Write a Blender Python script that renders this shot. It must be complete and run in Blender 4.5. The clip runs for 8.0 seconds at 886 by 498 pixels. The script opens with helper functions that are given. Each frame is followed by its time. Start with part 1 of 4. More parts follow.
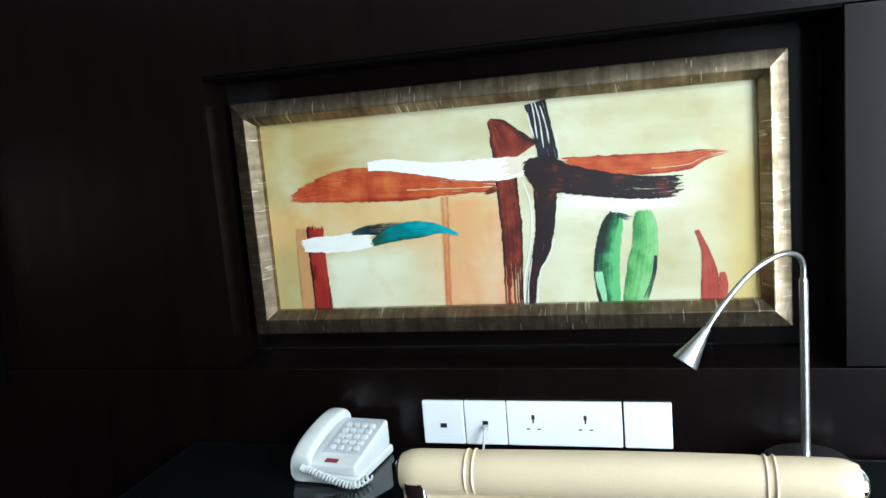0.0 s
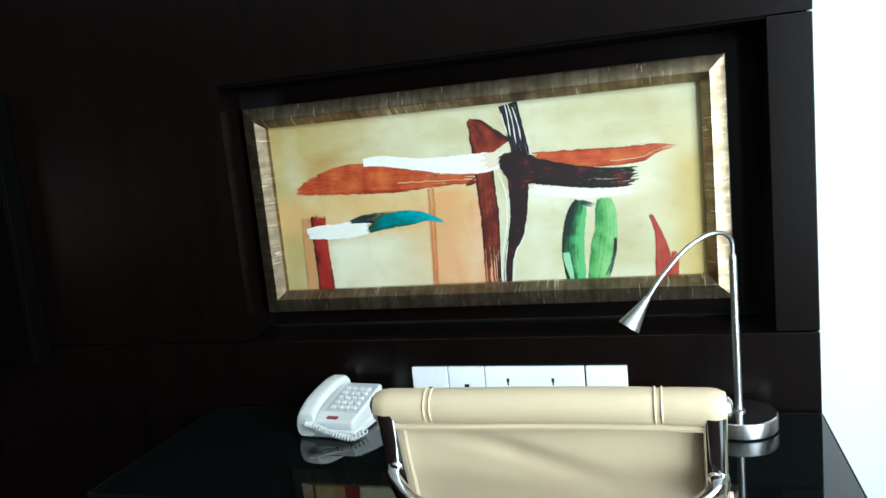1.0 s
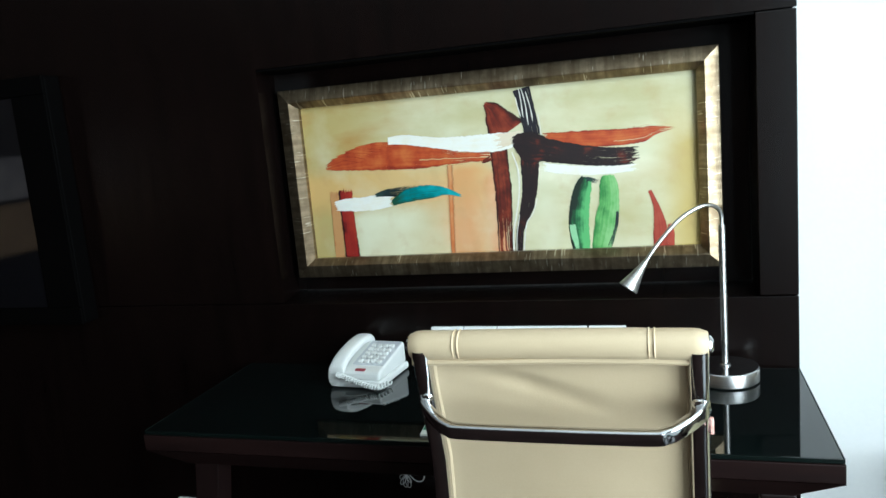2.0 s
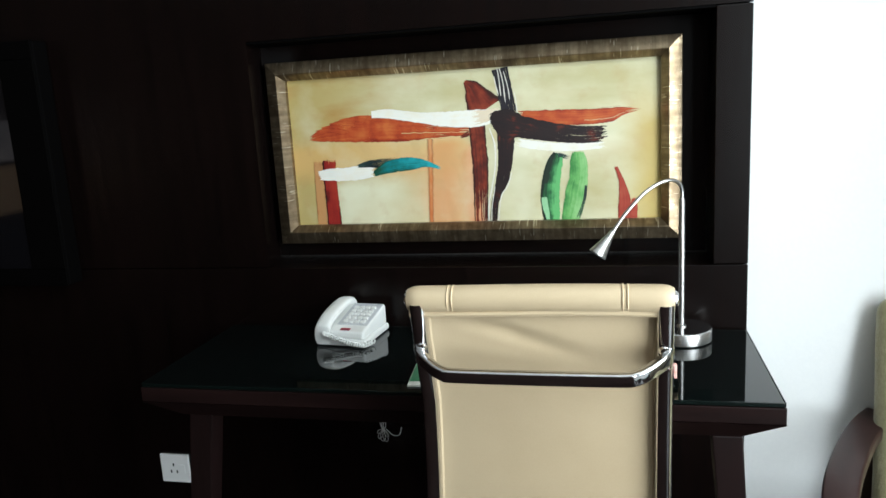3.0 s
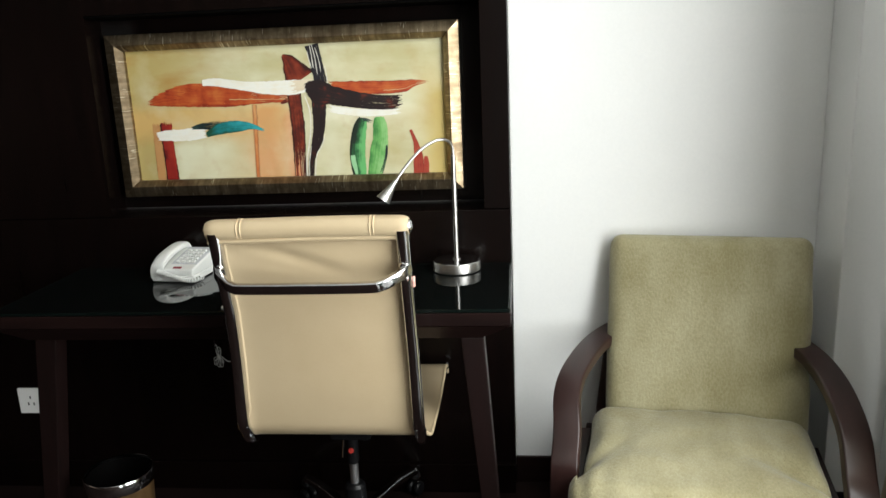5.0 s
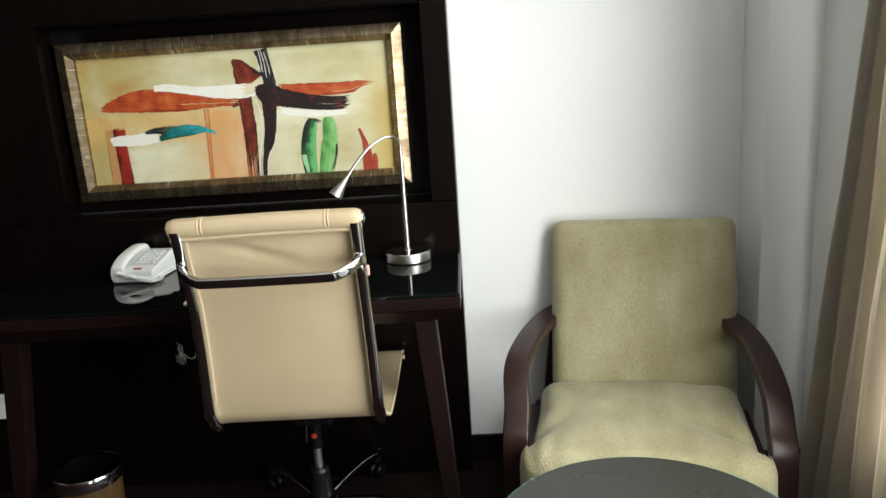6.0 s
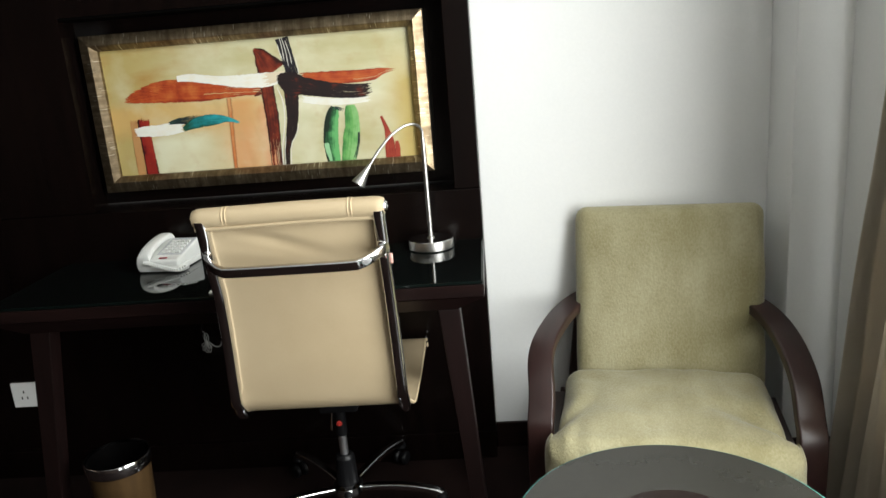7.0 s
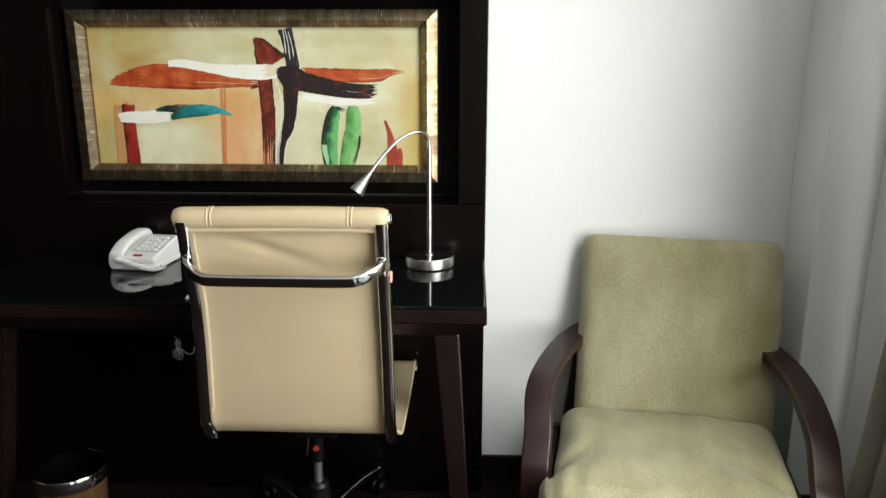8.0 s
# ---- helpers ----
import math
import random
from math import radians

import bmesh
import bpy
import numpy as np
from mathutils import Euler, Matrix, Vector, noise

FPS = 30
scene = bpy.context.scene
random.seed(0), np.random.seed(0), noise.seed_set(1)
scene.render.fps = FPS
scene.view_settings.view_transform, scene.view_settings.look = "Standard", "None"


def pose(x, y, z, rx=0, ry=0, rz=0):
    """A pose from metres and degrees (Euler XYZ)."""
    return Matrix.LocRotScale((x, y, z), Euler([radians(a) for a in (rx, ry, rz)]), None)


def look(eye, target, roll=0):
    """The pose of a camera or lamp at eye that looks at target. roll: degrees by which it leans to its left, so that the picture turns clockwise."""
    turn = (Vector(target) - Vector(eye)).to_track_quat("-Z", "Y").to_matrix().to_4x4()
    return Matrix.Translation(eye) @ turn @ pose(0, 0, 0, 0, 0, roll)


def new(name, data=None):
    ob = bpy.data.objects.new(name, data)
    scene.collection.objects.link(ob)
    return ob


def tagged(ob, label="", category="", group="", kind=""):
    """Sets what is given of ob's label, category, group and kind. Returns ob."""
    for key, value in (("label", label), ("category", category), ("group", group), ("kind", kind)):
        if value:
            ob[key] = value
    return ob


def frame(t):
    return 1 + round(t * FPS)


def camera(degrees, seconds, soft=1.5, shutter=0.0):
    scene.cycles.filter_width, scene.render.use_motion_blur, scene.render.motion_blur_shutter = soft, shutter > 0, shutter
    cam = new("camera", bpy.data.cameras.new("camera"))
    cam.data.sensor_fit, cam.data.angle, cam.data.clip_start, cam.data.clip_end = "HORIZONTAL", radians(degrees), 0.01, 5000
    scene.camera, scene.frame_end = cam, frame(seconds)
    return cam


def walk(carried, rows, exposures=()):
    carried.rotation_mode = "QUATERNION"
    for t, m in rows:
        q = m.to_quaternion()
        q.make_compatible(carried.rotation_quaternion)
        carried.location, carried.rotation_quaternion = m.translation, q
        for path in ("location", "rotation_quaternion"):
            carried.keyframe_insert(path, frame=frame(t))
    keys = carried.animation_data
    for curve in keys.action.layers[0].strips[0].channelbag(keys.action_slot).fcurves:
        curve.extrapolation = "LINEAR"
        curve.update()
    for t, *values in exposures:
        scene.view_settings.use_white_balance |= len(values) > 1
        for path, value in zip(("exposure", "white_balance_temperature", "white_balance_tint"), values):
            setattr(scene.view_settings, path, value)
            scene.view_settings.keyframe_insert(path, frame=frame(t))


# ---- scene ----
cam = camera(60.9, 8.0)
PATH = [
    (0, (0.092, 0.018, 1.351), (-0.43, 1.927, 1.064), -4.8),
    (0.5, (0.151, -0.055, 1.352), (-0.365, 1.856, 1.066), -5.9),
    (1, (0.218, -0.158, 1.355), (-0.358, 1.734, 1.056), -5.7),
    (1.5, (0.243, -0.253, 1.35), (-0.361, 1.628, 1.037), -5.4),
    (3, (0.183, -0.475, 1.343), (-0.267, 1.433, 0.949), -3.4),
    (3.5, (0.233, -0.536, 1.337), (-0.145, 1.381, 0.909), -2.8),
    (4, (0.326, -0.61, 1.331), (-0.002, 1.309, 0.874), -2.5),
    (4.5, (0.422, -0.715, 1.325), (0.096, 1.209, 0.884), -2.5),
    (5, (0.503, -0.803, 1.332), (0.303, 1.129, 0.858), -2.4),
    (5.2, (0.489, -0.841, 1.338), (0.344, 1.095, 0.857), -2.2),
    (6.5, (0.529, -0.933, 1.338), (0.467, 1.005, 0.847), -4.1),
    (7, (0.512, -0.917, 1.338), (0.378, 1.011, 0.824), -4.6),
    (7.2, (0.497, -0.897, 1.336), (0.329, 1.031, 0.828), -4.85),
    (7.5, (0.472, -0.854, 1.331), (0.285, 1.072, 0.824), -3.3),
    (8, (0.445, -0.764, 1.325), (0.368, 1.173, 0.834), 0.1),
]
walk(cam, [(t, look(eye, target, roll)) for t, eye, target, roll in PATH],
     exposures=[(0.0, 0.12, 5450, 1), (1.0, 0.07, 5520, -3), (1.7, -0.06, 5550, -3), (3.2, -0.14, 6120, 4), (4.2, -0.24, 6450, 5), (5.0, -0.28, 6680, 6), (6.5, -0.28, 6680, 6), (8.0, -0.31, 6700, 6)])

# ---- world and light ----
world = bpy.data.worlds.new("sky")
scene.world = world
world.use_nodes = True
wn = world.node_tree.nodes
sky = wn.new("ShaderNodeTexSky")
sky.sky_type, sky.sun_disc = "NISHITA", False
sky.sun_elevation, sky.sun_rotation = radians(40), radians(100)
world.node_tree.links.new(sky.outputs[0], wn["Background"].inputs[0])
wn["Background"].inputs[1].default_value = 0.08

# daylight of an overcast sky, in the opening of the window
for y, width, watts in ((-0.15, 1.70, 160), (-2.60, 1.15, 30)):
    lamp = bpy.data.lights.new("window_daylight", "AREA")
    lamp.shape, lamp.size, lamp.size_y, lamp.energy, lamp.color = "RECTANGLE", width, 2.05, watts, (0.96, 0.985, 1.0)
    new("window_daylight", lamp).matrix_world = look((1.503, y, 1.42), (-2.0, y, 1.42))


# ---- materials ----
def mat(name, c1, c2=None, scale=8.0, rough=0.5, metal=0.0, bump=0.0, bscale=60.0, stretch=(1, 1, 1), spec=0.5,
        coat=0.0, rvar=0.06, sheen=0.0, detail=6.0, relief=0.002, grain=0.35):
    """A surface of two colours mixed by large and fine noise, with uneven gloss and fine relief."""
    m = bpy.data.materials.new(name)
    m.use_nodes = True
    nt = m.node_tree
    n, li = nt.nodes, nt.links
    b = n["Principled BSDF"]
    c2 = c2 or tuple(v * 0.8 for v in c1)
    tc, mp = n.new("ShaderNodeTexCoord"), n.new("ShaderNodeMapping")
    mp.inputs["Scale"].default_value = stretch
    li.new(tc.outputs["Object"], mp.inputs[0])
    big, fine = n.new("ShaderNodeTexNoise"), n.new("ShaderNodeTexNoise")
    big.inputs["Scale"].default_value, big.inputs["Detail"].default_value = scale, detail
    fine.inputs["Scale"].default_value, fine.inputs["Detail"].default_value = bscale, 4.0
    li.new(mp.outputs[0], big.inputs["Vector"]), li.new(mp.outputs[0], fine.inputs["Vector"])
    add = n.new("ShaderNodeMath")
    add.operation = "MULTIPLY_ADD"
    li.new(fine.outputs[0], add.inputs[0])
    add.inputs[1].default_value = grain
    li.new(big.outputs[0], add.inputs[2])
    ramp = n.new("ShaderNodeValToRGB")
    ramp.color_ramp.elements[0].position, ramp.color_ramp.elements[1].position = 0.275 + grain / 2, min(1.0, 0.725 + grain / 2)
    ramp.color_ramp.elements[0].color, ramp.color_ramp.elements[1].color = (*c1, 1), (*c2, 1)
    li.new(add.outputs[0], ramp.inputs[0]), li.new(ramp.outputs[0], b.inputs["Base Color"])
    rr = n.new("ShaderNodeMapRange")
    rr.inputs["To Min"].default_value, rr.inputs["To Max"].default_value = max(0.02, rough - rvar), min(1, rough + rvar)
    li.new(big.outputs[0], rr.inputs[0]), li.new(rr.outputs[0], b.inputs["Roughness"])
    b.inputs["Metallic"].default_value, b.inputs["Specular IOR Level"].default_value = metal, spec
    b.inputs["Coat Weight"].default_value, b.inputs["Coat Roughness"].default_value = coat, 0.08
    b.inputs["Sheen Weight"].default_value, b.inputs["Sheen Roughness"].default_value = sheen, 0.45
    if bump:
        bp = n.new("ShaderNodeBump")
        bp.inputs["Strength"].default_value, bp.inputs["Distance"].default_value = bump, relief
        li.new(fine.outputs[0], bp.inputs["Height"]), li.new(bp.outputs[0], b.inputs["Normal"])
    return m


WHITE = mat("white_wall_paint", (0.80, 0.80, 0.79), (0.74, 0.745, 0.74), 1.5, 0.75, bump=0.08, bscale=120)
CEIL = mat("ceiling_paint", (0.78, 0.78, 0.76), (0.72, 0.72, 0.7), 1.2, 0.85, bump=0.05, bscale=90)
WENGE = mat("wenge_panel", (0.0050, 0.0026, 0.0022), (0.0022, 0.0012, 0.0010), 5, 0.25, bump=0.06, bscale=90, stretch=(8, 1, 0.7), rvar=0.05, spec=0.23)
# invented dark brown for out-of-view walls: less bounced light, darker reflections in the panelling
WALLBROWN = mat("dark_unseen_wall", (0.044, 0.026, 0.020), (0.034, 0.020, 0.015), 3, 0.8, bump=0.2, bscale=150)
WENGE_H = mat("wenge_rail", (0.0125, 0.0060, 0.0054), (0.0062, 0.0031, 0.0029), 5, 0.30, bump=0.06, bscale=90, stretch=(0.7, 6, 8), rvar=0.05, spec=0.22)
BENT = mat("dark_bentwood", (0.034, 0.0140, 0.0125), (0.019, 0.008, 0.0070), 6, 0.34, bump=0.05, bscale=80, stretch=(5, 1, 1), rvar=0.06)
BLACK = mat("black_plastic", (0.007, 0.007, 0.008), None, 20, 0.36, bump=0.05, bscale=200, spec=0.3)
MATTE = mat("matt_black", (0.0014, 0.0012, 0.0012), None, 10, 0.6, spec=0.03)
DARKWOOD = mat("dark_stained_leg", (0.011, 0.0052, 0.005), (0.006, 0.003, 0.0027), 6, 0.38, bump=0.05, bscale=80, stretch=(8, 8, 0.7), spec=0.25)
TAN = mat("tan_upholstery", (0.46, 0.28, 0.15), (0.38, 0.23, 0.125), 6, 0.7, bump=0.2, bscale=200)
CARPET = mat("dark_carpet", (0.014, 0.0068, 0.0056), (0.007, 0.0036, 0.0032), 5, 0.95, bump=0.7, bscale=260, spec=0.1)
CHROME = mat("chrome", (0.75, 0.75, 0.76), (0.64, 0.64, 0.65), 30, 0.09, 1.0, rvar=0.04)
STEEL = mat("brushed_steel", (0.56, 0.55, 0.53), (0.44, 0.43, 0.42), 20, 0.30, 1.0, bump=0.05, bscale=150, stretch=(1, 1, 12))
PISTON = mat("bright_steel", (0.86, 0.86, 0.87), (0.78, 0.78, 0.79), 20, 0.36, 1.0, rvar=0.04)
PIT = mat("dark_recess", (0.006, 0.006, 0.006), None, 10, 0.8)
LEATHER = mat("cream_leather", (0.51, 0.405, 0.262), (0.45, 0.350, 0.220), 5, 0.46, bump=0.10, bscale=420, rvar=0.05)
SEAM = mat("cream_stitching", (0.62, 0.49, 0.32), (0.5, 0.38, 0.23), 60, 0.6, bump=0.3, bscale=500)
PHONE = mat("white_phone_plastic", (0.80, 0.81, 0.79), (0.75, 0.76, 0.74), 12, 0.34, bump=0.02, bscale=300)
PHONE_G = mat("silver_grey_plastic", (0.58, 0.595, 0.62), (0.53, 0.545, 0.57), 18, 0.38)
RED = mat("dark_red_lens", (0.30, 0.02, 0.04), (0.2, 0.012, 0.03), 30, 0.3)
REDKNOB = mat("red_plastic", (0.55, 0.04, 0.03), None, 30, 0.4)
PLATE = mat("white_socket_plastic", (0.88, 0.88, 0.87), (0.85, 0.85, 0.84), 10, 0.35)
OLIVE = mat("olive_chenille", (0.395, 0.362, 0.228), (0.250, 0.220, 0.112), 5, 0.72, bump=0.8, relief=0.0035, bscale=140, stretch=(1.5, 0.8, 1.2), sheen=0.30, spec=0.3, detail=3.0, grain=0.55)
CURTAIN = mat("beige_satin", (0.60, 0.545, 0.46), (0.53, 0.475, 0.39), 6, 0.36, bump=0.15, bscale=240, stretch=(2, 2, 0.2), sheen=0.1)
BINWOOD = mat("brown_bin_veneer", (0.088, 0.050, 0.020), (0.050, 0.028, 0.011), 9, 0.55, bump=0.1, bscale=120, stretch=(3, 3, 0.5), spec=0.2)
TABLETOP = mat("grey_frosted_glass", (0.026, 0.025, 0.021), (0.020, 0.0195, 0.0165), 3, 0.17, spec=0.30, coat=0.0, rvar=0.012)
GREEN = mat("green_card", (0.02, 0.16, 0.07), None, 20, 0.5)
PRINT = mat("faded_print", (0.55, 0.47, 0.45), (0.34, 0.29, 0.30), 9, 0.6)
PAPER = mat("white_card", (0.75, 0.75, 0.7), None, 20, 0.6)
PINK = mat("pale_red_tag", (0.6, 0.22, 0.16), (0.75, 0.6, 0.55), 90, 0.5)
SCREEN = mat("black_screen_glass", (0.004, 0.004, 0.005), None, 5, 0.05, spec=0.6, rvar=0.01)
CORD = mat("white_cord", (0.68, 0.68, 0.66), None, 40, 0.45)
ALU = mat("window_frame_paint", (0.5, 0.5, 0.5), None, 9, 0.4)


def see_light(m, tint, share):
    """Let some of the light that falls on the back of a thin cloth come through it."""
    n, li = m.node_tree.nodes, m.node_tree.links
    t, mix = n.new("ShaderNodeBsdfTranslucent"), n.new("ShaderNodeMixShader")
    t.inputs[0].default_value, mix.inputs[0].default_value = (*tint, 1), share
    li.new(n["Principled BSDF"].outputs[0], mix.inputs[1]), li.new(t.outputs[0], mix.inputs[2])
    li.new(mix.outputs[0], n["Material Output"].inputs[0])


see_light(CURTAIN, (0.60, 0.56, 0.49), 0.06)


def glass(name, tint, rough=0.02):
    m = bpy.data.materials.new(name)
    m.use_nodes = True
    b = m.node_tree.nodes["Principled BSDF"]
    b.inputs["Base Color"].default_value = (*tint, 1)
    b.inputs["Transmission Weight"].default_value, b.inputs["Roughness"].default_value = 1.0, rough
    b.inputs["IOR"].default_value = 1.5
    return m


PANE = glass("window_glass", (0.98, 1, 0.99))
EDGE = mat("green_glass_edge", (0.10, 0.30, 0.26), (0.05, 0.2, 0.17), 25, 0.12, coat=0.6)
RIM = mat("desk_glass_edge", (0.0025, 0.005, 0.0044), (0.002, 0.004, 0.0034), 25, 0.2, coat=0.1)
DESKGLASS = mat("dark_glass_top", (0.0025, 0.0045, 0.0042), (0.002, 0.003, 0.003), 4, 0.03, spec=0.55, rvar=0.012)


def gilt():
    """Bronze leaf over hammered wood, rubbed, with bundles of short scratches across the moulding."""
    m = mat("bronze_leaf", (0.41, 0.325, 0.215), (0.165, 0.118, 0.07), 26, 0.32, 0.92, bump=0.28, bscale=90, rvar=0.09)
    n, li = m.node_tree.nodes, m.node_tree.links
    b = n["Principled BSDF"]
    tc, wave, spots = n.new("ShaderNodeTexCoord"), n.new("ShaderNodeTexNoise"), n.new("ShaderNodeTexNoise")
    mp = n.new("ShaderNodeMapping")
    mp.inputs["Scale"].default_value, mp.inputs["Rotation"].default_value = (190, 170, 1), (0, 0, 0.05)
    li.new(tc.outputs["UV"], mp.inputs[0]), li.new(mp.outputs[0], wave.inputs["Vector"])
    wave.inputs["Scale"].default_value, wave.inputs["Detail"].default_value = 1.0, 1.0
    spots.inputs["Scale"].default_value = 13
    li.new(tc.outputs["UV"], spots.inputs["Vector"])
    a, c, mul = n.new("ShaderNodeMapRange"), n.new("ShaderNodeMapRange"), n.new("ShaderNodeMath")
    a.inputs["From Min"].default_value, a.inputs["From Max"].default_value = 0.655, 0.70
    c.inputs["From Min"].default_value, c.inputs["From Max"].default_value = 0.44, 0.56
    mul.operation = "MULTIPLY"
    li.new(wave.outputs[0], a.inputs[0]), li.new(spots.outputs[0], c.inputs[0])
    li.new(a.outputs[0], mul.inputs[0]), li.new(c.outputs[0], mul.inputs[1])
    mix = n.new("ShaderNodeMix")
    mix.data_type = "RGBA"
    old = b.inputs["Base Color"].links[0].from_socket
    li.new(mul.outputs[0], mix.inputs[0]), li.new(old, mix.inputs[6])
    mix.inputs[7].default_value = (0.68, 0.61, 0.47, 1)
    # fine tooling across the moulding and rubbed patches along it
    tool, dull, shade = n.new("ShaderNodeTexNoise"), n.new("ShaderNodeMapRange"), n.new("ShaderNodeMix")
    mp2 = n.new("ShaderNodeMapping")
    mp2.inputs["Scale"].default_value = (75, 40, 1)
    li.new(tc.outputs["UV"], mp2.inputs[0]), li.new(mp2.outputs[0], tool.inputs["Vector"])
    tool.inputs["Scale"].default_value, tool.inputs["Detail"].default_value = 1.0, 6
    dull.inputs["From Min"].default_value, dull.inputs["From Max"].default_value = 0.35, 0.68
    dull.inputs["To Min"].default_value, dull.inputs["To Max"].default_value = 0.0, 0.75
    shade.data_type = "RGBA"
    li.new(tool.outputs[0], dull.inputs[0]), li.new(dull.outputs[0], shade.inputs[0])
    li.new(old, shade.inputs[6])
    shade.inputs[7].default_value = (0.115, 0.082, 0.048, 1)
    li.new(shade.outputs[2], mix.inputs[6])
    li.new(mix.outputs[2], b.inputs["Base Color"])
    return m


GILT = gilt()


def paint(name, c1, c2, c3=None, along=1.5, across=9.0, mid=0.5, lengthwise=0.0, crosswise=0.0, rim=0.25, dry=0.0, dry_from=0.3, cover=1.0, soft=False):
    """Brushed paint on a stroke (UV: x along in sixths of a metre, y across; Share: x from start to end). Watery clouds and soft bristle
    streaks choose the tone, which may change along or across the stroke; paint gathers at the rims, and the brush runs dry in streaks."""
    m = bpy.data.materials.new(name)
    m.use_nodes = True
    n, li = m.node_tree.nodes, m.node_tree.links
    b = n["Principled BSDF"]

    def calc(op, a, c, d=None):
        k = n.new("ShaderNodeMath")
        k.operation = op
        for i, v in enumerate((a, c, d)):
            if isinstance(v, (int, float)):
                k.inputs[i].default_value = v
            elif v is not None:
                li.new(v, k.inputs[i])
        return k.outputs[0]

    def cloudy(source, stretch, scale, detail):
        mp, ns = n.new("ShaderNodeMapping"), n.new("ShaderNodeTexNoise")
        mp.inputs["Scale"].default_value = stretch
        ns.inputs["Scale"].default_value, ns.inputs["Detail"].default_value = scale, detail
        li.new(source, mp.inputs[0]), li.new(mp.outputs[0], ns.inputs["Vector"])
        return ns.outputs[0]

    def limits(v, lo, hi):
        k = n.new("ShaderNodeMapRange")
        k.interpolation_type = "SMOOTHSTEP"
        k.inputs["From Min"].default_value, k.inputs["From Max"].default_value = lo, hi
        li.new(v, k.inputs[0])
        return k.outputs[0]

    tc, share, sep, sep2 = n.new("ShaderNodeTexCoord"), n.new("ShaderNodeUVMap"), n.new("ShaderNodeSeparateXYZ"), n.new("ShaderNodeSeparateXYZ")
    share.uv_map = "Share"
    li.new(tc.outputs["UV"], sep.inputs[0]), li.new(share.outputs[0], sep2.inputs[0])
    streak = cloudy(tc.outputs["UV"], (along, across, 1), 1.0, 5)
    cloud = cloudy(tc.outputs["Object"], (1, 1, 1), 26, 4)
    tone = calc("MULTIPLY_ADD", streak, 0.55, calc("MULTIPLY", cloud, 1.0))
    tone = calc("MULTIPLY_ADD", calc("SUBTRACT", sep2.outputs[0], 0.5), lengthwise, tone)
    tone = calc("MULTIPLY_ADD", calc("SUBTRACT", sep.outputs[1], 0.5), crosswise, tone)
    edge = calc("PINGPONG", sep.outputs[1], 0.5)
    tone = calc("SUBTRACT", tone, calc("MULTIPLY", calc("SUBTRACT", 1.0, limits(edge, 0.02, 0.16)), rim))
    ramp = n.new("ShaderNodeValToRGB")
    e = ramp.color_ramp.elements
    e[0].position, e[1].position = 0.50, 0.98
    e[0].color, e[1].color = (*c1, 1), (*(c3 or c2), 1)
    e1 = e.new(0.50 + 0.48 * mid)
    e1.color = (*c2, 1)
    li.new(tone, ramp.inputs[0]), li.new(ramp.outputs[0], b.inputs["Base Color"])
    b.inputs["Roughness"].default_value = 0.5
    # ragged rims, and streaks of bare canvas where the brush ran dry
    grit = cloudy(tc.outputs["Object"], (1, 1, 1), 130, 4)
    alpha = limits(calc("MULTIPLY_ADD", edge, 9.0, grit), 0.52, 0.66)
    if dry:
        hair = cloudy(tc.outputs["UV"], (1.6, 17, 1), 1.0, 4)
        worn = calc("MULTIPLY", limits(sep2.outputs[0], dry_from, min(1.0, dry_from + 0.5)), dry)
        alpha = calc("MULTIPLY", alpha, limits(calc("SUBTRACT", calc("ADD", hair, calc("MULTIPLY", grit, 0.25)), worn), 0.30, 0.42))
    if soft:
        alpha = calc("MULTIPLY", alpha, limits(edge, 0.0, 0.45))
    alpha = calc("MULTIPLY", alpha, cover)
    li.new(alpha, b.inputs["Alpha"])
    bp = n.new("ShaderNodeBump")
    bp.inputs["Strength"].default_value, bp.inputs["Distance"].default_value = 0.25, 0.001
    li.new(streak, bp.inputs["Height"]), li.new(bp.outputs[0], b.inputs["Normal"])
    return m


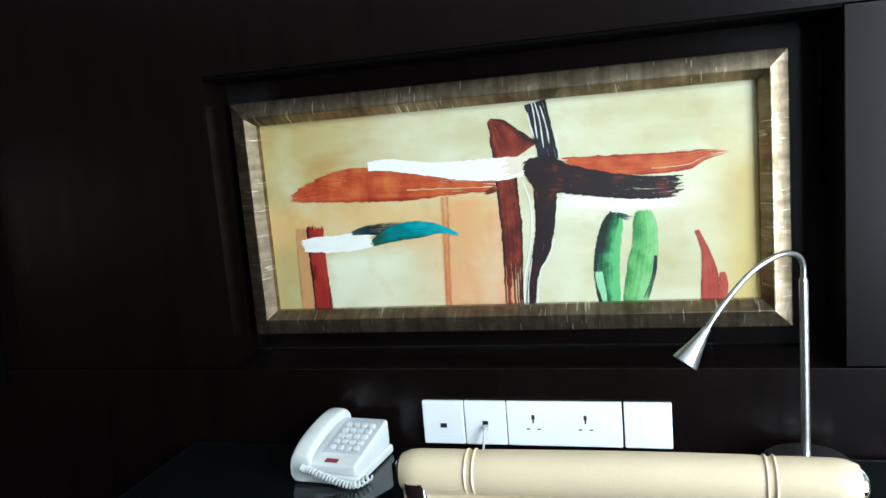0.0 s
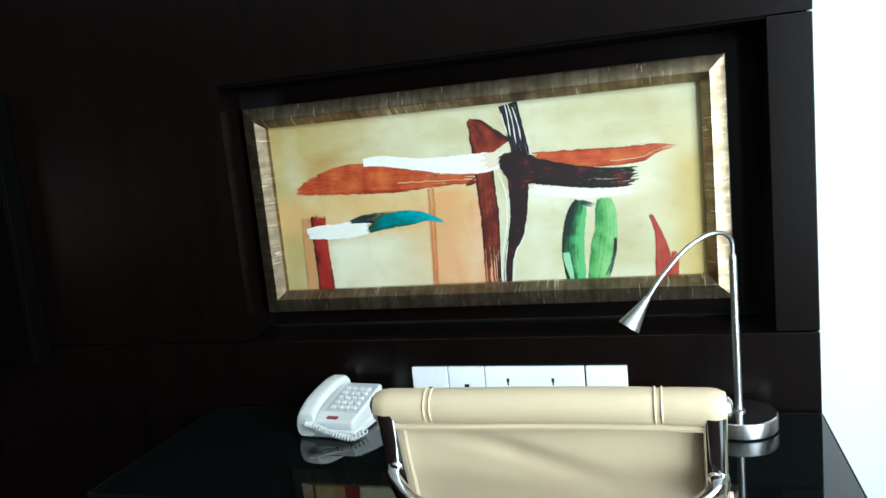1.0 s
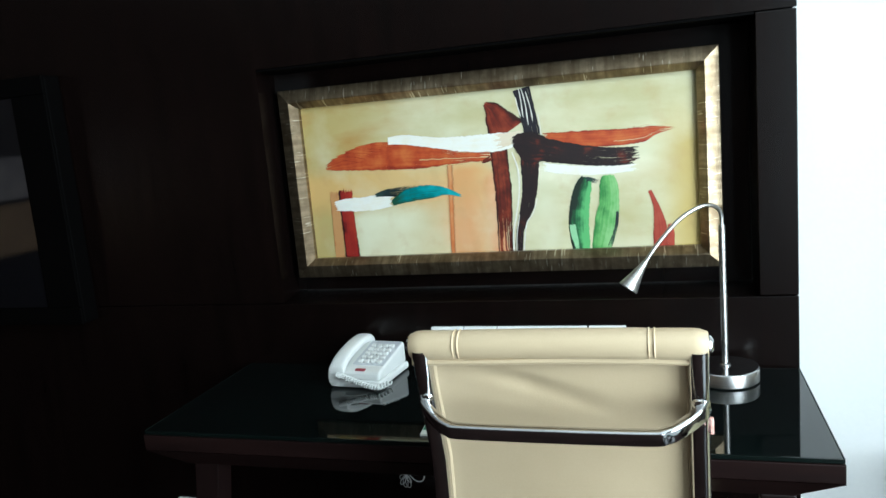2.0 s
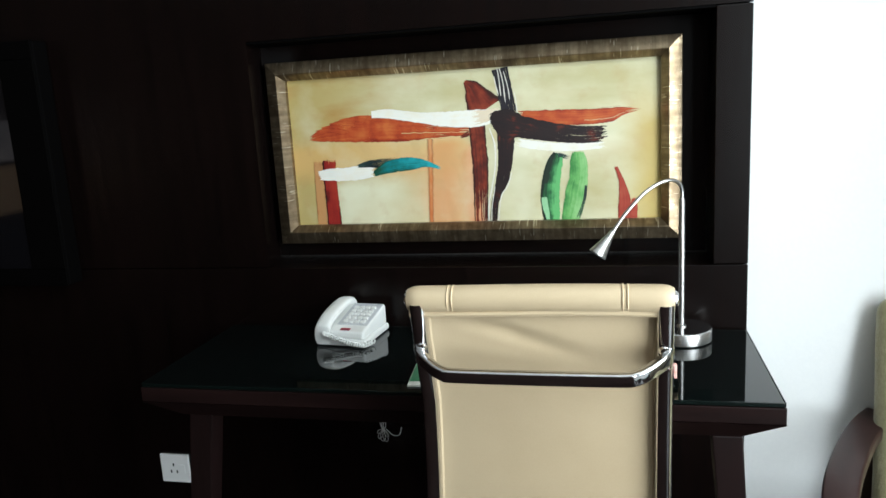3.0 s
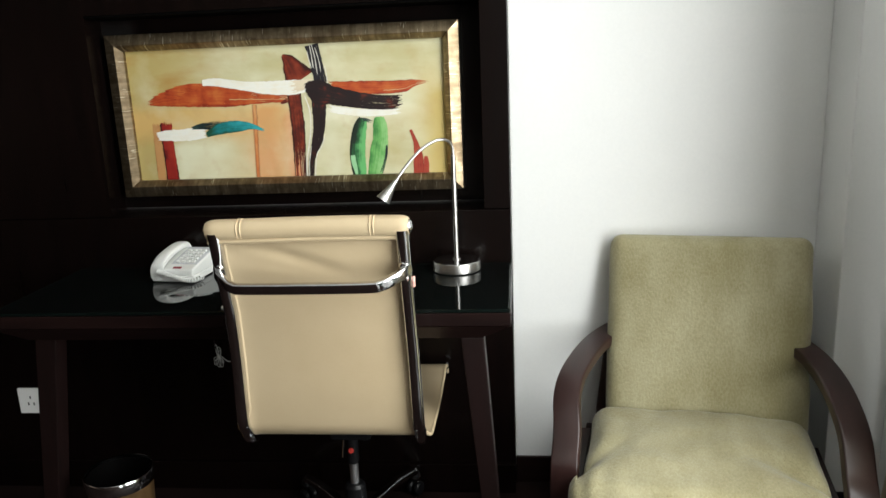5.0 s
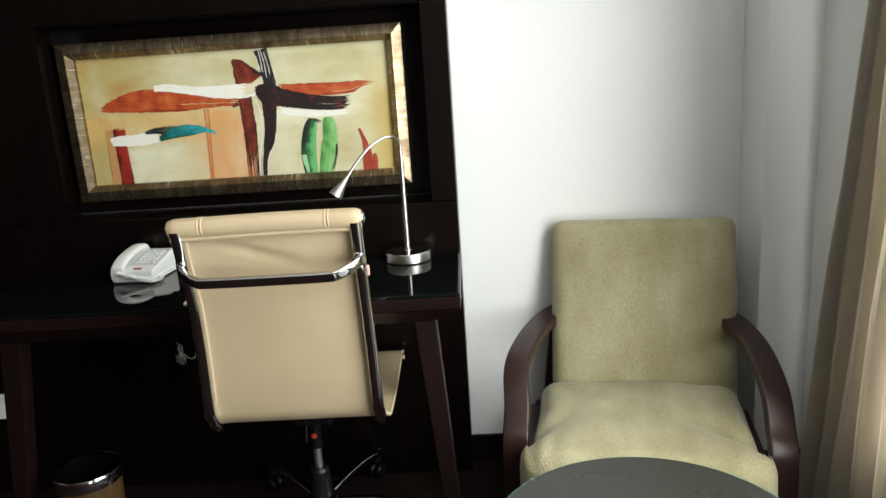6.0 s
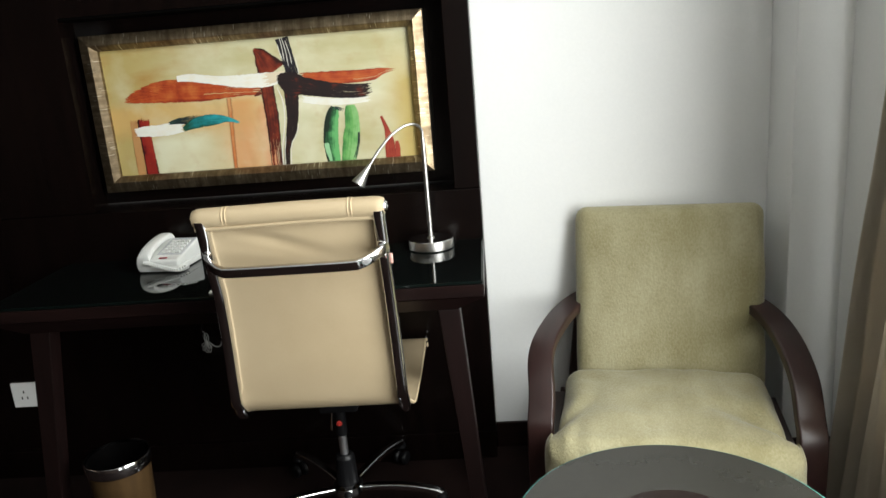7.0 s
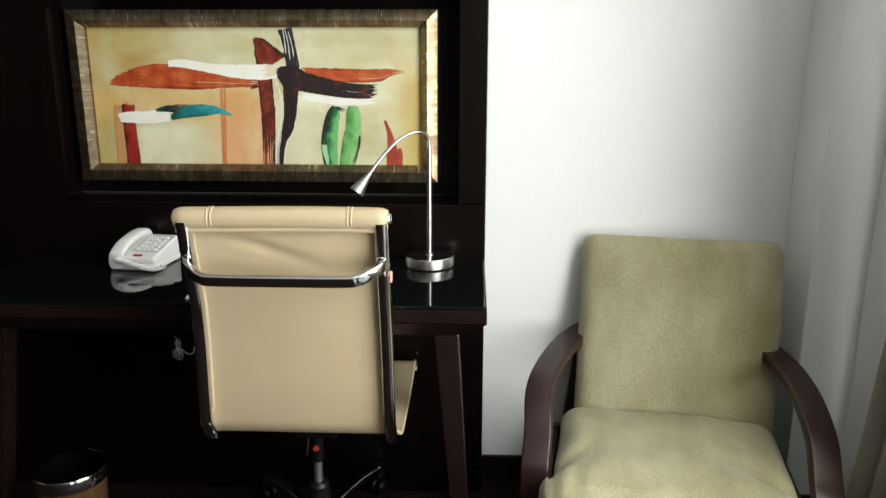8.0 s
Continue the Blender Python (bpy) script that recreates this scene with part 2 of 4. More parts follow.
def canvas_paint():
    """Pale cream ground with ochre rubbed in towards the sides, peach washes below the middle and pale patches."""
    m = bpy.data.materials.new("painted_canvas")
    m.use_nodes = True
    n, li = m.node_tree.nodes, m.node_tree.links
    b = n["Principled BSDF"]
    tc, sep = n.new("ShaderNodeTexCoord"), n.new("ShaderNodeSeparateXYZ")
    warp = n.new("ShaderNodeTexNoise")
    warp.inputs["Scale"].default_value, warp.inputs["Detail"].default_value = 9, 5
    li.new(tc.outputs["Object"], warp.inputs["Vector"])
    mixv = n.new("ShaderNodeMix")
    mixv.data_type = "VECTOR"
    mixv.inputs[0].default_value = 0.05
    li.new(tc.outputs["Object"], mixv.inputs[4]), li.new(warp.outputs[1], mixv.inputs[5])
    li.new(mixv.outputs[1], sep.inputs[0])

    def edge(axis, lo, hi):
        r = n.new("ShaderNodeMapRange")
        r.interpolation_type = "SMOOTHSTEP"
        # the mix above scales the coordinate by 0.95 and shifts it by 0.025
        r.inputs["From Min"].default_value, r.inputs["From Max"].default_value = lo * 0.95 + 0.025, hi * 0.95 + 0.025
        li.new(sep.outputs[axis], r.inputs[0])
        return r.outputs[0]

    def times(*s):
        out = s[0]
        for other in s[1:]:
            k = n.new("ShaderNodeMath")
            k.operation = "MULTIPLY"
            li.new(out, k.inputs[0])
            if isinstance(other, float):
                k.inputs[1].default_value = other
            else:
                li.new(other, k.inputs[1])
            out = k.outputs[0]
        return out

    cloth = n.new("ShaderNodeTexNoise")
    cloth.inputs["Scale"].default_value, cloth.inputs["Detail"].default_value = 7, 5
    mp = n.new("ShaderNodeMapping")
    mp.inputs["Scale"].default_value = (0.6, 1, 1.4)
    li.new(tc.outputs["Object"], mp.inputs[0]), li.new(mp.outputs[0], cloth.inputs["Vector"])
    ramp = n.new("ShaderNodeValToRGB")
    ramp.color_ramp.elements[0].color, ramp.color_ramp.elements[1].color = (0.500, 0.455, 0.245, 1), (0.640, 0.615, 0.415, 1)
    ramp.color_ramp.elements[0].position, ramp.color_ramp.elements[1].position = 0.35, 0.62
    li.new(cloth.outputs[0], ramp.inputs[0])
    col = ramp.outputs[0]

    def over(mask, rgb):
        nonlocal col
        k = n.new("ShaderNodeMix")
        k.data_type = "RGBA"
        li.new(mask, k.inputs[0]), li.new(col, k.inputs[6])
        k.inputs[7].default_value = (*rgb, 1)
        col = k.outputs[2]

    def smudge(scale, lo, hi, stretch, turn):
        k, s2, r = n.new("ShaderNodeTexNoise"), n.new("ShaderNodeMapping"), n.new("ShaderNodeMapRange")
        s2.inputs["Scale"].default_value, s2.inputs["Rotation"].default_value = stretch, (0, turn, 0)
        k.inputs["Scale"].default_value, k.inputs["Detail"].default_value = scale, 8
        li.new(tc.outputs["Object"], s2.inputs[0]), li.new(s2.outputs[0], k.inputs["Vector"])
        r.inputs["From Min"].default_value, r.inputs["From Max"].default_value = lo, hi
        li.new(k.outputs[0], r.inputs[0])
        return r.outputs[0]

    over(times(edge(0, -0.08, -0.42), 0.88), (0.425, 0.322, 0.100))
    over(times(edge(0, 0.37, 0.48), edge(2, 0.20, 0.04), 0.95), (0.519, 0.385, 0.120))
    over(times(edge(2, 0.06, 0.00), edge(2, -0.10, -0.03), edge(0, 0.05, -0.02), 0.7), (0.647, 0.395, 0.138))
    over(times(edge(0, -0.26, -0.10), edge(0, 0.06, 0.03), edge(2, 0.02, -0.02), smudge(8, 0.30, 0.62, (1, 1, 0.8), 0.1), 0.68), (0.647, 0.357, 0.155))
    over(times(edge(0, -0.42, -0.34), edge(0, -0.13, -0.24), edge(2, -0.05, -0.10), 0.92), (0.715, 0.705, 0.516))
    over(times(edge(0, 0.05, 0.12), edge(0, 0.46, 0.34), edge(2, 0.02, 0.00), edge(2, -0.05, -0.01), 0.9), (0.735, 0.710, 0.525))
    over(times(edge(0, 0.10, 0.14), edge(0, 0.19, 0.14), edge(2, -0.02, -0.08), 0.7), (0.647, 0.630, 0.447))
    over(times(edge(0, -0.115, -0.09), edge(0, 0.02, -0.06), edge(2, 0.03, 0.0), 0.55), (0.608, 0.235, 0.069))
    over(times(edge(0, -0.015, 0.02), edge(0, 0.04, 0.03), edge(2, 0.02, -0.02), 0.7), (0.647, 0.179, 0.043))
    over(times(smudge(9, 0.47, 0.66, (0.5, 1, 1.6), 0.5), edge(0, -0.05, -0.42), edge(2, 0.02, 0.06), 0.85), (0.392, 0.216, 0.052))
    over(times(smudge(6, 0.48, 0.78, (0.7, 1, 1.3), -0.3), 0.40), (0.490, 0.357, 0.138))
    over(times(smudge(20, 0.54, 0.74, (1.0, 1, 1.0), 0.2), 0.28), (0.451, 0.273, 0.112))
    over(times(smudge(5, 0.52, 0.70, (1, 1, 1), 1.1), 0.45), (0.706, 0.686, 0.490))
    li.new(col, b.inputs["Base Color"])
    b.inputs["Roughness"].default_value = 0.6
    weave = n.new("ShaderNodeTexNoise")
    weave.inputs["Scale"].default_value = 700
    li.new(tc.outputs["Object"], weave.inputs["Vector"])
    bp = n.new("ShaderNodeBump")
    bp.inputs["Strength"].default_value, bp.inputs["Distance"].default_value = 0.15, 0.0006
    li.new(weave.outputs[0], bp.inputs["Height"]), li.new(bp.outputs[0], b.inputs["Normal"])
    return m


# ---- mesh helpers ----
def part(name, bm, material, parent=None, label="", smooth=True, m=None):
    """Link a bmesh as one mesh object under a thing or a part."""
    me = bpy.data.meshes.new(name)
    bmesh.ops.recalc_face_normals(bm, faces=bm.faces)
    bm.to_mesh(me)
    bm.free()
    me.materials.append(material)
    if smooth and len(me.polygons) > 130:
        me.shade_smooth()
        me.set_sharp_from_angle(angle=radians(38))
    ob = new(name, me)
    if parent:
        ob.parent = parent
    if m:
        ob.matrix_basis = m
    if label:
        ob["label"] = label
    return ob


def thing(name, label, category, m=None, group="", kind=""):
    ob = new(name)
    ob.empty_display_size = 0.05
    if m:
        ob.matrix_world = m
    return tagged(ob, label, category, group, kind)


def box(x0, x1, y0, y1, z0, z1, bevel=0.0, seg=2, bm=None):
    bm = bm or bmesh.new()
    made = bmesh.ops.create_cube(bm, size=1)["verts"]
    for v in made:
        v.co = Vector((x0 + (v.co.x + 0.5) * (x1 - x0), y0 + (v.co.y + 0.5) * (y1 - y0), z0 + (v.co.z + 0.5) * (z1 - z0)))
    if bevel:
        edges = list({e for v in made for e in v.link_edges})
        bmesh.ops.bevel(bm, geom=edges, offset=bevel, segments=seg, affect="EDGES", profile=0.6)
    return bm


def cushion(sx, sy, sz, r, n=14, puff=0.0):
    """A soft box round the origin: rounded edges, a domed top and slightly bulging sides."""
    bm = bmesh.new()
    bmesh.ops.create_cube(bm, size=2)
    bmesh.ops.subdivide_edges(bm, edges=bm.edges[:], cuts=n, use_grid_fill=True)
    half = Vector((sx / 2, sy / 2, sz / 2))
    for v in bm.verts:
        u = v.co.copy()
        s = Vector([math.copysign(abs(c) ** 0.8, c) for c in u])
        p = Vector((s.x * half.x, s.y * half.y, s.z * half.z))
        core = Vector([max(-(h - r), min(h - r, c)) for c, h in zip(p, half)])
        d = p - core
        if d.length > 1e-6:
            p = core + d.normalized() * min(r, max(abs(c) for c in d))
        p.z += puff * (1 - u.x ** 2) * (1 - u.y ** 2) * (1 if u.z > 0 else -0.3)
        v.co = p
    return bm


def lathe(profile, n=40, bm=None, cx=0.0, cy=0.0):
    """Turn a profile of (radius, height) round the upright axis at (cx, cy)."""
    bm = bm or bmesh.new()
    rings = []
    for r, z in profile:
        if r < 1e-6:
            rings.append([bm.verts.new((cx, cy, z))])
        else:
            rings.append([bm.verts.new((cx + r * math.cos(2 * math.pi * i / n), cy + r * math.sin(2 * math.pi * i / n), z)) for i in range(n)])
    for a, b in zip(rings, rings[1:]):
        for i in range(n):
            j = (i + 1) % n
            if len(a) == 1 and len(b) == 1:
                continue
            if len(a) == 1:
                bm.faces.new((a[0], b[j], b[i]))
            elif len(b) == 1:
                bm.faces.new((a[i], a[j], b[0]))
            else:
                bm.faces.new((a[i], a[j], b[j], b[i]))
    return bm


def smooth_line(pts, n):
    """Catmull-Rom points through pts, n to a span."""
    p = [Vector(q) for q in pts]
    p = [2 * p[0] - p[1]] + p + [2 * p[-1] - p[-2]]
    out = []
    for a, b, c, d in zip(p, p[1:], p[2:], p[3:]):
        for i in range(n):
            t = i / n
            out.append(0.5 * (2 * b + (c - a) * t + (2 * a - 5 * b + 4 * c - d) * t * t + (3 * b - 3 * c + d - a) * t ** 3))
    return out + [p[-2]]


def tube(pts, radius, n=12, bm=None, flat=None, up=(0, 0, 1)):
    """A bar along a line: round of that radius (a number, or one for each point), or of a flat section (width, depth, bevel)."""
    bm = bm or bmesh.new()
    pts = [Vector(q) for q in pts]
    rings = []
    side = None
    for i, p in enumerate(pts):
        d = (pts[min(i + 1, len(pts) - 1)] - pts[max(i - 1, 0)]).normalized()
        if side is None:
            side = d.cross(Vector(up)).normalized() if abs(d.dot(Vector(up))) < 0.99 else Vector((1, 0, 0))
        side = (side - d * side.dot(d)).normalized()
        top = side.cross(d).normalized()
        if flat:
            w, h, c = flat[0] / 2, flat[1] / 2, flat[2]
            sec = [(sx * (w - c) + c * math.cos(q), sy * (h - c) + c * math.sin(q)) for sx, sy, q0 in ((1, 1, 0), (-1, 1, 90), (-1, -1, 180), (1, -1, 270))
                   for q in (radians(q0 + 18 * k) for k in range(6))]
        else:
            r = radius[i] if isinstance(radius, (list, tuple)) else radius
            sec = [(r * math.cos(2 * math.pi * k / n), r * math.sin(2 * math.pi * k / n)) for k in range(n)]
        rings.append([bm.verts.new(p + side * a + top * b) for a, b in sec])
    for a, b in zip(rings, rings[1:]):
        for k in range(len(a)):
            bm.faces.new((a[k], a[(k + 1) % len(a)], b[(k + 1) % len(a)], b[k]))
    bm.faces.new(rings[0][::-1]), bm.faces.new(rings[-1])
    return bm


def sheet(line, x0, x1, thick, n=10, puff=0.0, bm=None, widen=0.0, turn=0.0):
    """A flexible sheet of that thickness which follows a line in the y-z plane and spans x0 to x1."""
    bm = bm or bmesh.new()
    pts = [Vector((0, a, b)) for a, b in line]
    rows = []
    for i, p in enumerate(pts):
        d = (pts[min(i + 1, len(pts) - 1)] - pts[max(i - 1, 0)]).normalized()
        nn = Vector((0, -d.z, d.y))
        s = math.sin(math.pi * i / (len(pts) - 1))
        s *= min(1, max(0, p.z - 0.50) / 0.12)
        g = widen * min(1, max(0, turn + 0.04 - p.z) / 0.08)
        rows.append([[bm.verts.new(p + nn * (o + puff * s * (1 - (2 * k / n - 1) ** 2)) + Vector((x0 - g + (x1 - x0 + 2 * g) * k / n, 0, 0))) for k in range(n + 1)]
                     for o in (-thick / 2, thick / 2)])
    for a, b in zip(rows, rows[1:]):
        for k in range(n):
            bm.faces.new((a[0][k], a[0][k + 1], b[0][k + 1], b[0][k]))
            bm.faces.new((a[1][k + 1], a[1][k], b[1][k], b[1][k + 1]))
        bm.faces.new((a[0][0], b[0][0], b[1][0], a[1][0]))
        bm.faces.new((a[0][n], a[1][n], b[1][n], b[0][n]))
    for r in (rows[0], rows[-1]):
        for k in range(n):
            bm.faces.new((r[0][k], r[1][k], r[1][k + 1], r[0][k + 1]))
    return bm


# ---- the room ----
PANEL_Y, WALL_Y, EAST_X = 1.36, 1.43, 1.513
tagged(part("floor", box(-3.4, 1.9, -3.3, 1.7, -0.1, 0), CARPET), "dark brown carpet on the bedroom floor", "floor", kind="structure")
tagged(part("ceiling", box(-3.4, 1.9, -3.3, 1.7, 2.6, 2.7), CEIL), "plain white ceiling", "ceiling", kind="structure")
north = box(0.484, 1.7, WALL_Y, 1.7, 0, 2.6)
box(-3.4, 0.484, 1.53, 1.7, 0, 2.6, bm=north)
tagged(part("wall_north", north, WHITE), "smooth white painted wall behind the armchair", "wall", kind="structure")
tagged(part("column", box(1.364, EAST_X + 0.2, 1.24, WALL_Y - 0.002, 0, 2.6, 0.004), WHITE), "white painted pier in the corner of the room", "column", kind="structure")
east = box(EAST_X, EAST_X + 0.18, -3.3, -3.2, 0, 2.6)
box(EAST_X, EAST_X + 0.18, 0.85, 1.238, 0, 2.6, bm=east)
box(EAST_X, EAST_X + 0.18, -3.2, 0.85, 0, 0.35, bm=east)
box(EAST_X, EAST_X + 0.18, -3.2, 0.85, 2.45, 2.6, bm=east)
box(EAST_X, EAST_X + 0.18, -2.0, -1.02, 0.35, 2.45, bm=east)
tagged(part("wall_east", east, WHITE), "white wall with a wide window opening", "wall", kind="structure")
# out-of-view walls that close the room, kept dark to hold back fill light
tagged(part("wall_west", box(-3.5, -3.4, -3.3, 1.7, 0, 2.6), WALLBROWN), "plain out-of-view wall, dark brown to cut bounced light", "wall", kind="structure")
tagged(part("wall_south", box(-3.4, 1.9, -3.4, -3.3, 0, 2.6), WALLBROWN), "plain out-of-view wall, dark brown to cut bounced light", "wall", kind="structure")

for name, ys in (("window_1", (-1.0, -0.08, 0.83)), ("window_2", (-3.18, -2.60, -2.02))):
    win = thing(name, "wide window with slim painted frame", "window", pose(EAST_X + 0.12, 0, 0), kind="structure")
    for y in ys:
        part("window_frame", box(-0.02, 0.02, y - 0.02, y + 0.02, 0.352, 2.448, 0.004), ALU, win)
    for y0, y1 in zip(ys, ys[1:]):
        pane = part("pane", box(-0.003, 0.003, y0 + 0.021, y1 - 0.021, 0.36, 2.44), PANE, win)
        pane.visible_shadow = False

base = thing("baseboard", "dark wooden baseboard along the white walls", "baseboard", pose(0, 0, 0), kind="structure")
part("board", box(0.484, 1.362, WALL_Y - 0.014, WALL_Y - 0.001, 0, 0.09, 0.003), WENGE_H, base)
part("board", box(1.35, EAST_X - 0.002, 1.226, 1.239, 0, 0.09, 0.003), WENGE_H, base)
part("board", box(EAST_X - 0.013, EAST_X - 0.001, -2.9, 1.225, 0, 0.09, 0.003), WENGE_H, base)

# the dark panelling with the recess for the picture
NX0, NX1, NZ0, NZ1 = -0.735, 0.405, 0.920, 1.510
panel = thing("wall_panel", "dark wenge wall panelling with a picture recess", "wall panelling", pose(0, 0, 0), kind="structure")
part("panel", box(-3.39, 0.482, PANEL_Y, 1.528, NZ1, 2.598), WENGE, panel)
# thin matt black sheet just below the top face of the recess
part("recess_top_sheet", box(NX0 - 0.03, NX1 - 0.002, PANEL_Y + 0.002, 1.502, NZ1 - 0.006, NZ1 - 0.001), MATTE, panel)
part("panel", box(-3.39, 0.482, PANEL_Y, 1.528, 0.0, NZ0 - 0.003, 0.0015), WENGE, panel)
jamb = box(-3.39, NX0, PANEL_Y, 1.528, NZ0, NZ1)
for v in jamb.verts:
    if v.co.x > -1 and v.co.y > 1.4:
        v.co.x -= 0.036
part("panel", jamb, WENGE, panel)
part("panel", box(NX1, 0.482, PANEL_Y, 1.528, NZ0, NZ1 - 0.003, 0.0015), WENGE, panel)
part("recess_back", box(NX0 - 0.03, NX1 - 0.002, 1.503, 1.527, NZ0 + 0.002, NZ1 - 0.005), WENGE, panel)
part("skirting", box(-3.39, 0.482, PANEL_Y - 0.012, PANEL_Y - 0.001, 0, 0.10, 0.003), WENGE, panel)


# ---- the picture ----
CX, CZ, CY = -0.2, 1.211, 1.482
pic = thing("framed_painting", "abstract painting of red, black and green strokes in bronze frame", "painting", pose(CX, CY, CZ))
part("canvas", box(-0.51, 0.51, 0.0, 0.012, -0.218, 0.218), canvas_paint(), pic, "cream canvas with ochre and peach washes", smooth=False)


def moulding(length, height):
    """One side of the frame, mitred at both ends: a wide outer slope, a ridge and a narrow inner slope, lying along x."""
    bm = bmesh.new()
    uv = bm.loops.layers.uv.new("UVMap")
    prof = [(0.0, 0.018), (0.0, -0.0210), (0.002, -0.0227), (0.031, -0.0320), (0.033, -0.0318), (0.049, -0.0105), (0.049, 0.018)]
    rows = [[bm.verts.new((s * (length / 2 - a), b, height / 2 - a)) for a, b in prof] for s in (-1, 1)]
    for k in range(len(prof) - 1):
        f = bm.faces.new((rows[0][k], rows[0][k + 1], rows[1][k + 1], rows[1][k]))
        for lp in f.loops:
            lp[uv].uv = (lp.vert.co.x, lp.vert.co.z * 0.15)
    return bm


FW, FH = 1.077, 0.494
for name, ln, ht, rot in (("frame_top", FW, FH, 0), ("frame_bottom", FW, FH, 180), ("frame_side", FH, FW, 90), ("frame_side", FH, FW, -90)):
    part(name, moulding(ln, ht), GILT, pic, "rubbed bronze moulding" if rot == 0 else "", smooth=False, m=pose(0.003, -0.004, 0.001, 0, rot, 0))

layer = [0]


def stroke(pts, widths, material, label, rag=0.02, seed=1, dry=0.0, tail=True, bristles=30):
    """One brush stroke on the canvas along a smooth line: uneven rims, and ends that break up into tufts of bristles."""
    layer[0] += 1
    lift = -0.0003 - 0.00003 * layer[0]
    line = smooth_line([(x - CX, w, z - CZ) for (x, z), w in zip(pts, widths)], 16)
    n = len(line) - 1
    bm = bmesh.new()
    uv, share = bm.loops.layers.uv.new("UVMap"), bm.loops.layers.uv.new("Share")
    grid, run = [], 0.0
    for i, p in enumerate(line):
        a, b = line[max(i - 1, 0)], line[min(i + 1, n)]
        d = Vector((b.x - a.x, 0, b.z - a.z)).normalized()
        side = Vector((d.z, 0, -d.x))
        if i:
            run += (Vector((p.x, 0, p.z)) - Vector((line[i - 1].x, 0, line[i - 1].z))).length
        wide = max(p.y, 0.002)
        rims = [0.5 + min(0.06, 0.0022 / wide) * (noise.noise(Vector((run * 60, seed, s))) + 0.7 * noise.noise(Vector((run * 240, seed, s)))) for s in (1, 9)]
        row = []
        for k in range(bristles + 1):
            q = k / bristles
            o = ((rims[0] + rims[1]) * q - rims[0]) * wide
            row.append((bm.verts.new(Vector((p.x, lift, p.z)) + side * o), run, q))
        grid.append(row)
    total = run

    def tuft(k, s):
        v = 0.5 + 0.9 * noise.noise(Vector((k * 0.31, seed * 1.7, s))) + 0.5 * noise.noise(Vector((k * 0.9, seed * 1.7, s + 3)))
        return max(0.0, min(1.0, v)) * rag

    for k in range(bristles):
        s, e = tuft(k, 2) * 0.7, total - tuft(k, 7) * (1.6 if tail else 0.3)
        gap = total * (0.55 + 0.45 * max(0.0, min(1.0, 0.5 + noise.noise(Vector((k * 0.45, seed, 20)))))) if noise.noise(Vector((k * 0.4, seed, 30))) > 0.55 - dry else total
        for i in range(n):
            q = (grid[i][k], grid[i][k + 1], grid[i + 1][k + 1], grid[i + 1][k])
            if not s <= q[0][1] <= e or q[0][1] > gap:
                continue
            f = bm.faces.new([c[0] for c in q])
            for lp, c in zip(f.loops, q):
                lp[uv].uv = (c[1] * 6 + seed * 3.7, c[2])
                lp[share].uv = (c[1] / total, c[2])
    bmesh.ops.delete(bm, geom=[v for v in bm.verts if not v.link_faces], context="VERTS")
    return part("brush_stroke", bm, material, pic, label, smooth=False)


P_ORANGE = paint("orange_red_paint", (0.24, 0.022, 0.008), (0.40, 0.060, 0.014), (0.50, 0.125, 0.03), rim=0.2, dry=0.13, dry_from=0.35)
P_FRAY = paint("dry_orange_paint", (0.24, 0.022, 0.008), (0.38, 0.055, 0.014), (0.48, 0.11, 0.03), dry=0.42, dry_from=-0.4)
P_WASH = paint("pale_orange_wash", (0.50, 0.13, 0.035), (0.56, 0.21, 0.07), (0.60, 0.32, 0.14), rim=0.1, cover=0.95, soft=True)
P_DARKRED = paint("dark_red_paint", (0.030, 0.006, 0.004), (0.10, 0.012, 0.006), (0.25, 0.042, 0.016), rim=0.35, dry=0.16, dry_from=0.3)
P_HUMP = paint("brown_red_paint", (0.030, 0.006, 0.004), (0.13, 0.014, 0.006), (0.25, 0.042, 0.016), rim=0.4)
P_BROWN = paint("black_brown_paint", (0.009, 0.005, 0.006), (0.018, 0.008, 0.008), (0.12, 0.018, 0.008), mid=0.72, rim=0.1, dry=0.14, dry_from=0.45)
P_BLACK = paint("black_paint", (0.008, 0.008, 0.013), (0.012, 0.010, 0.015), (0.02, 0.017, 0.022), dry=0.10, dry_from=-0.5)
P_WHITE = paint("white_paint", (0.76, 0.745, 0.67), (0.80, 0.79, 0.72), (0.78, 0.74, 0.62), rim=0.05)
P_LINE = paint("pale_scraped_paint", (0.66, 0.62, 0.52), (0.72, 0.70, 0.62), rim=0.0, dry=0.12, dry_from=0.0)
P_PEACH = paint("peach_paint", (0.66, 0.53, 0.36), (0.70, 0.60, 0.45), rim=0.05)
P_GREEN = paint("pale_green_paint", (0.05, 0.21, 0.05), (0.15, 0.40, 0.11), (0.27, 0.52, 0.20), crosswise=-0.45, rim=0.05)
P_DGREEN = paint("dark_green_paint", (0.010, 0.020, 0.012), (0.022, 0.12, 0.04), (0.13, 0.42, 0.14), crosswise=-0.95, lengthwise=0.2, rim=0.1, dry=0.08)
P_MINT = paint("mint_paint", (0.16, 0.42, 0.18), (0.30, 0.55, 0.30), rim=0.05)
P_RED = paint("leaf_red_paint", (0.23, 0.018, 0.012), (0.34, 0.042, 0.022), (0.38, 0.075, 0.04), rim=0.2)
P_POST = paint("post_red_paint", (0.025, 0.004, 0.004), (0.24, 0.012, 0.010), (0.33, 0.03, 0.015), crosswise=-0.35, mid=0.4, dry=0.1)
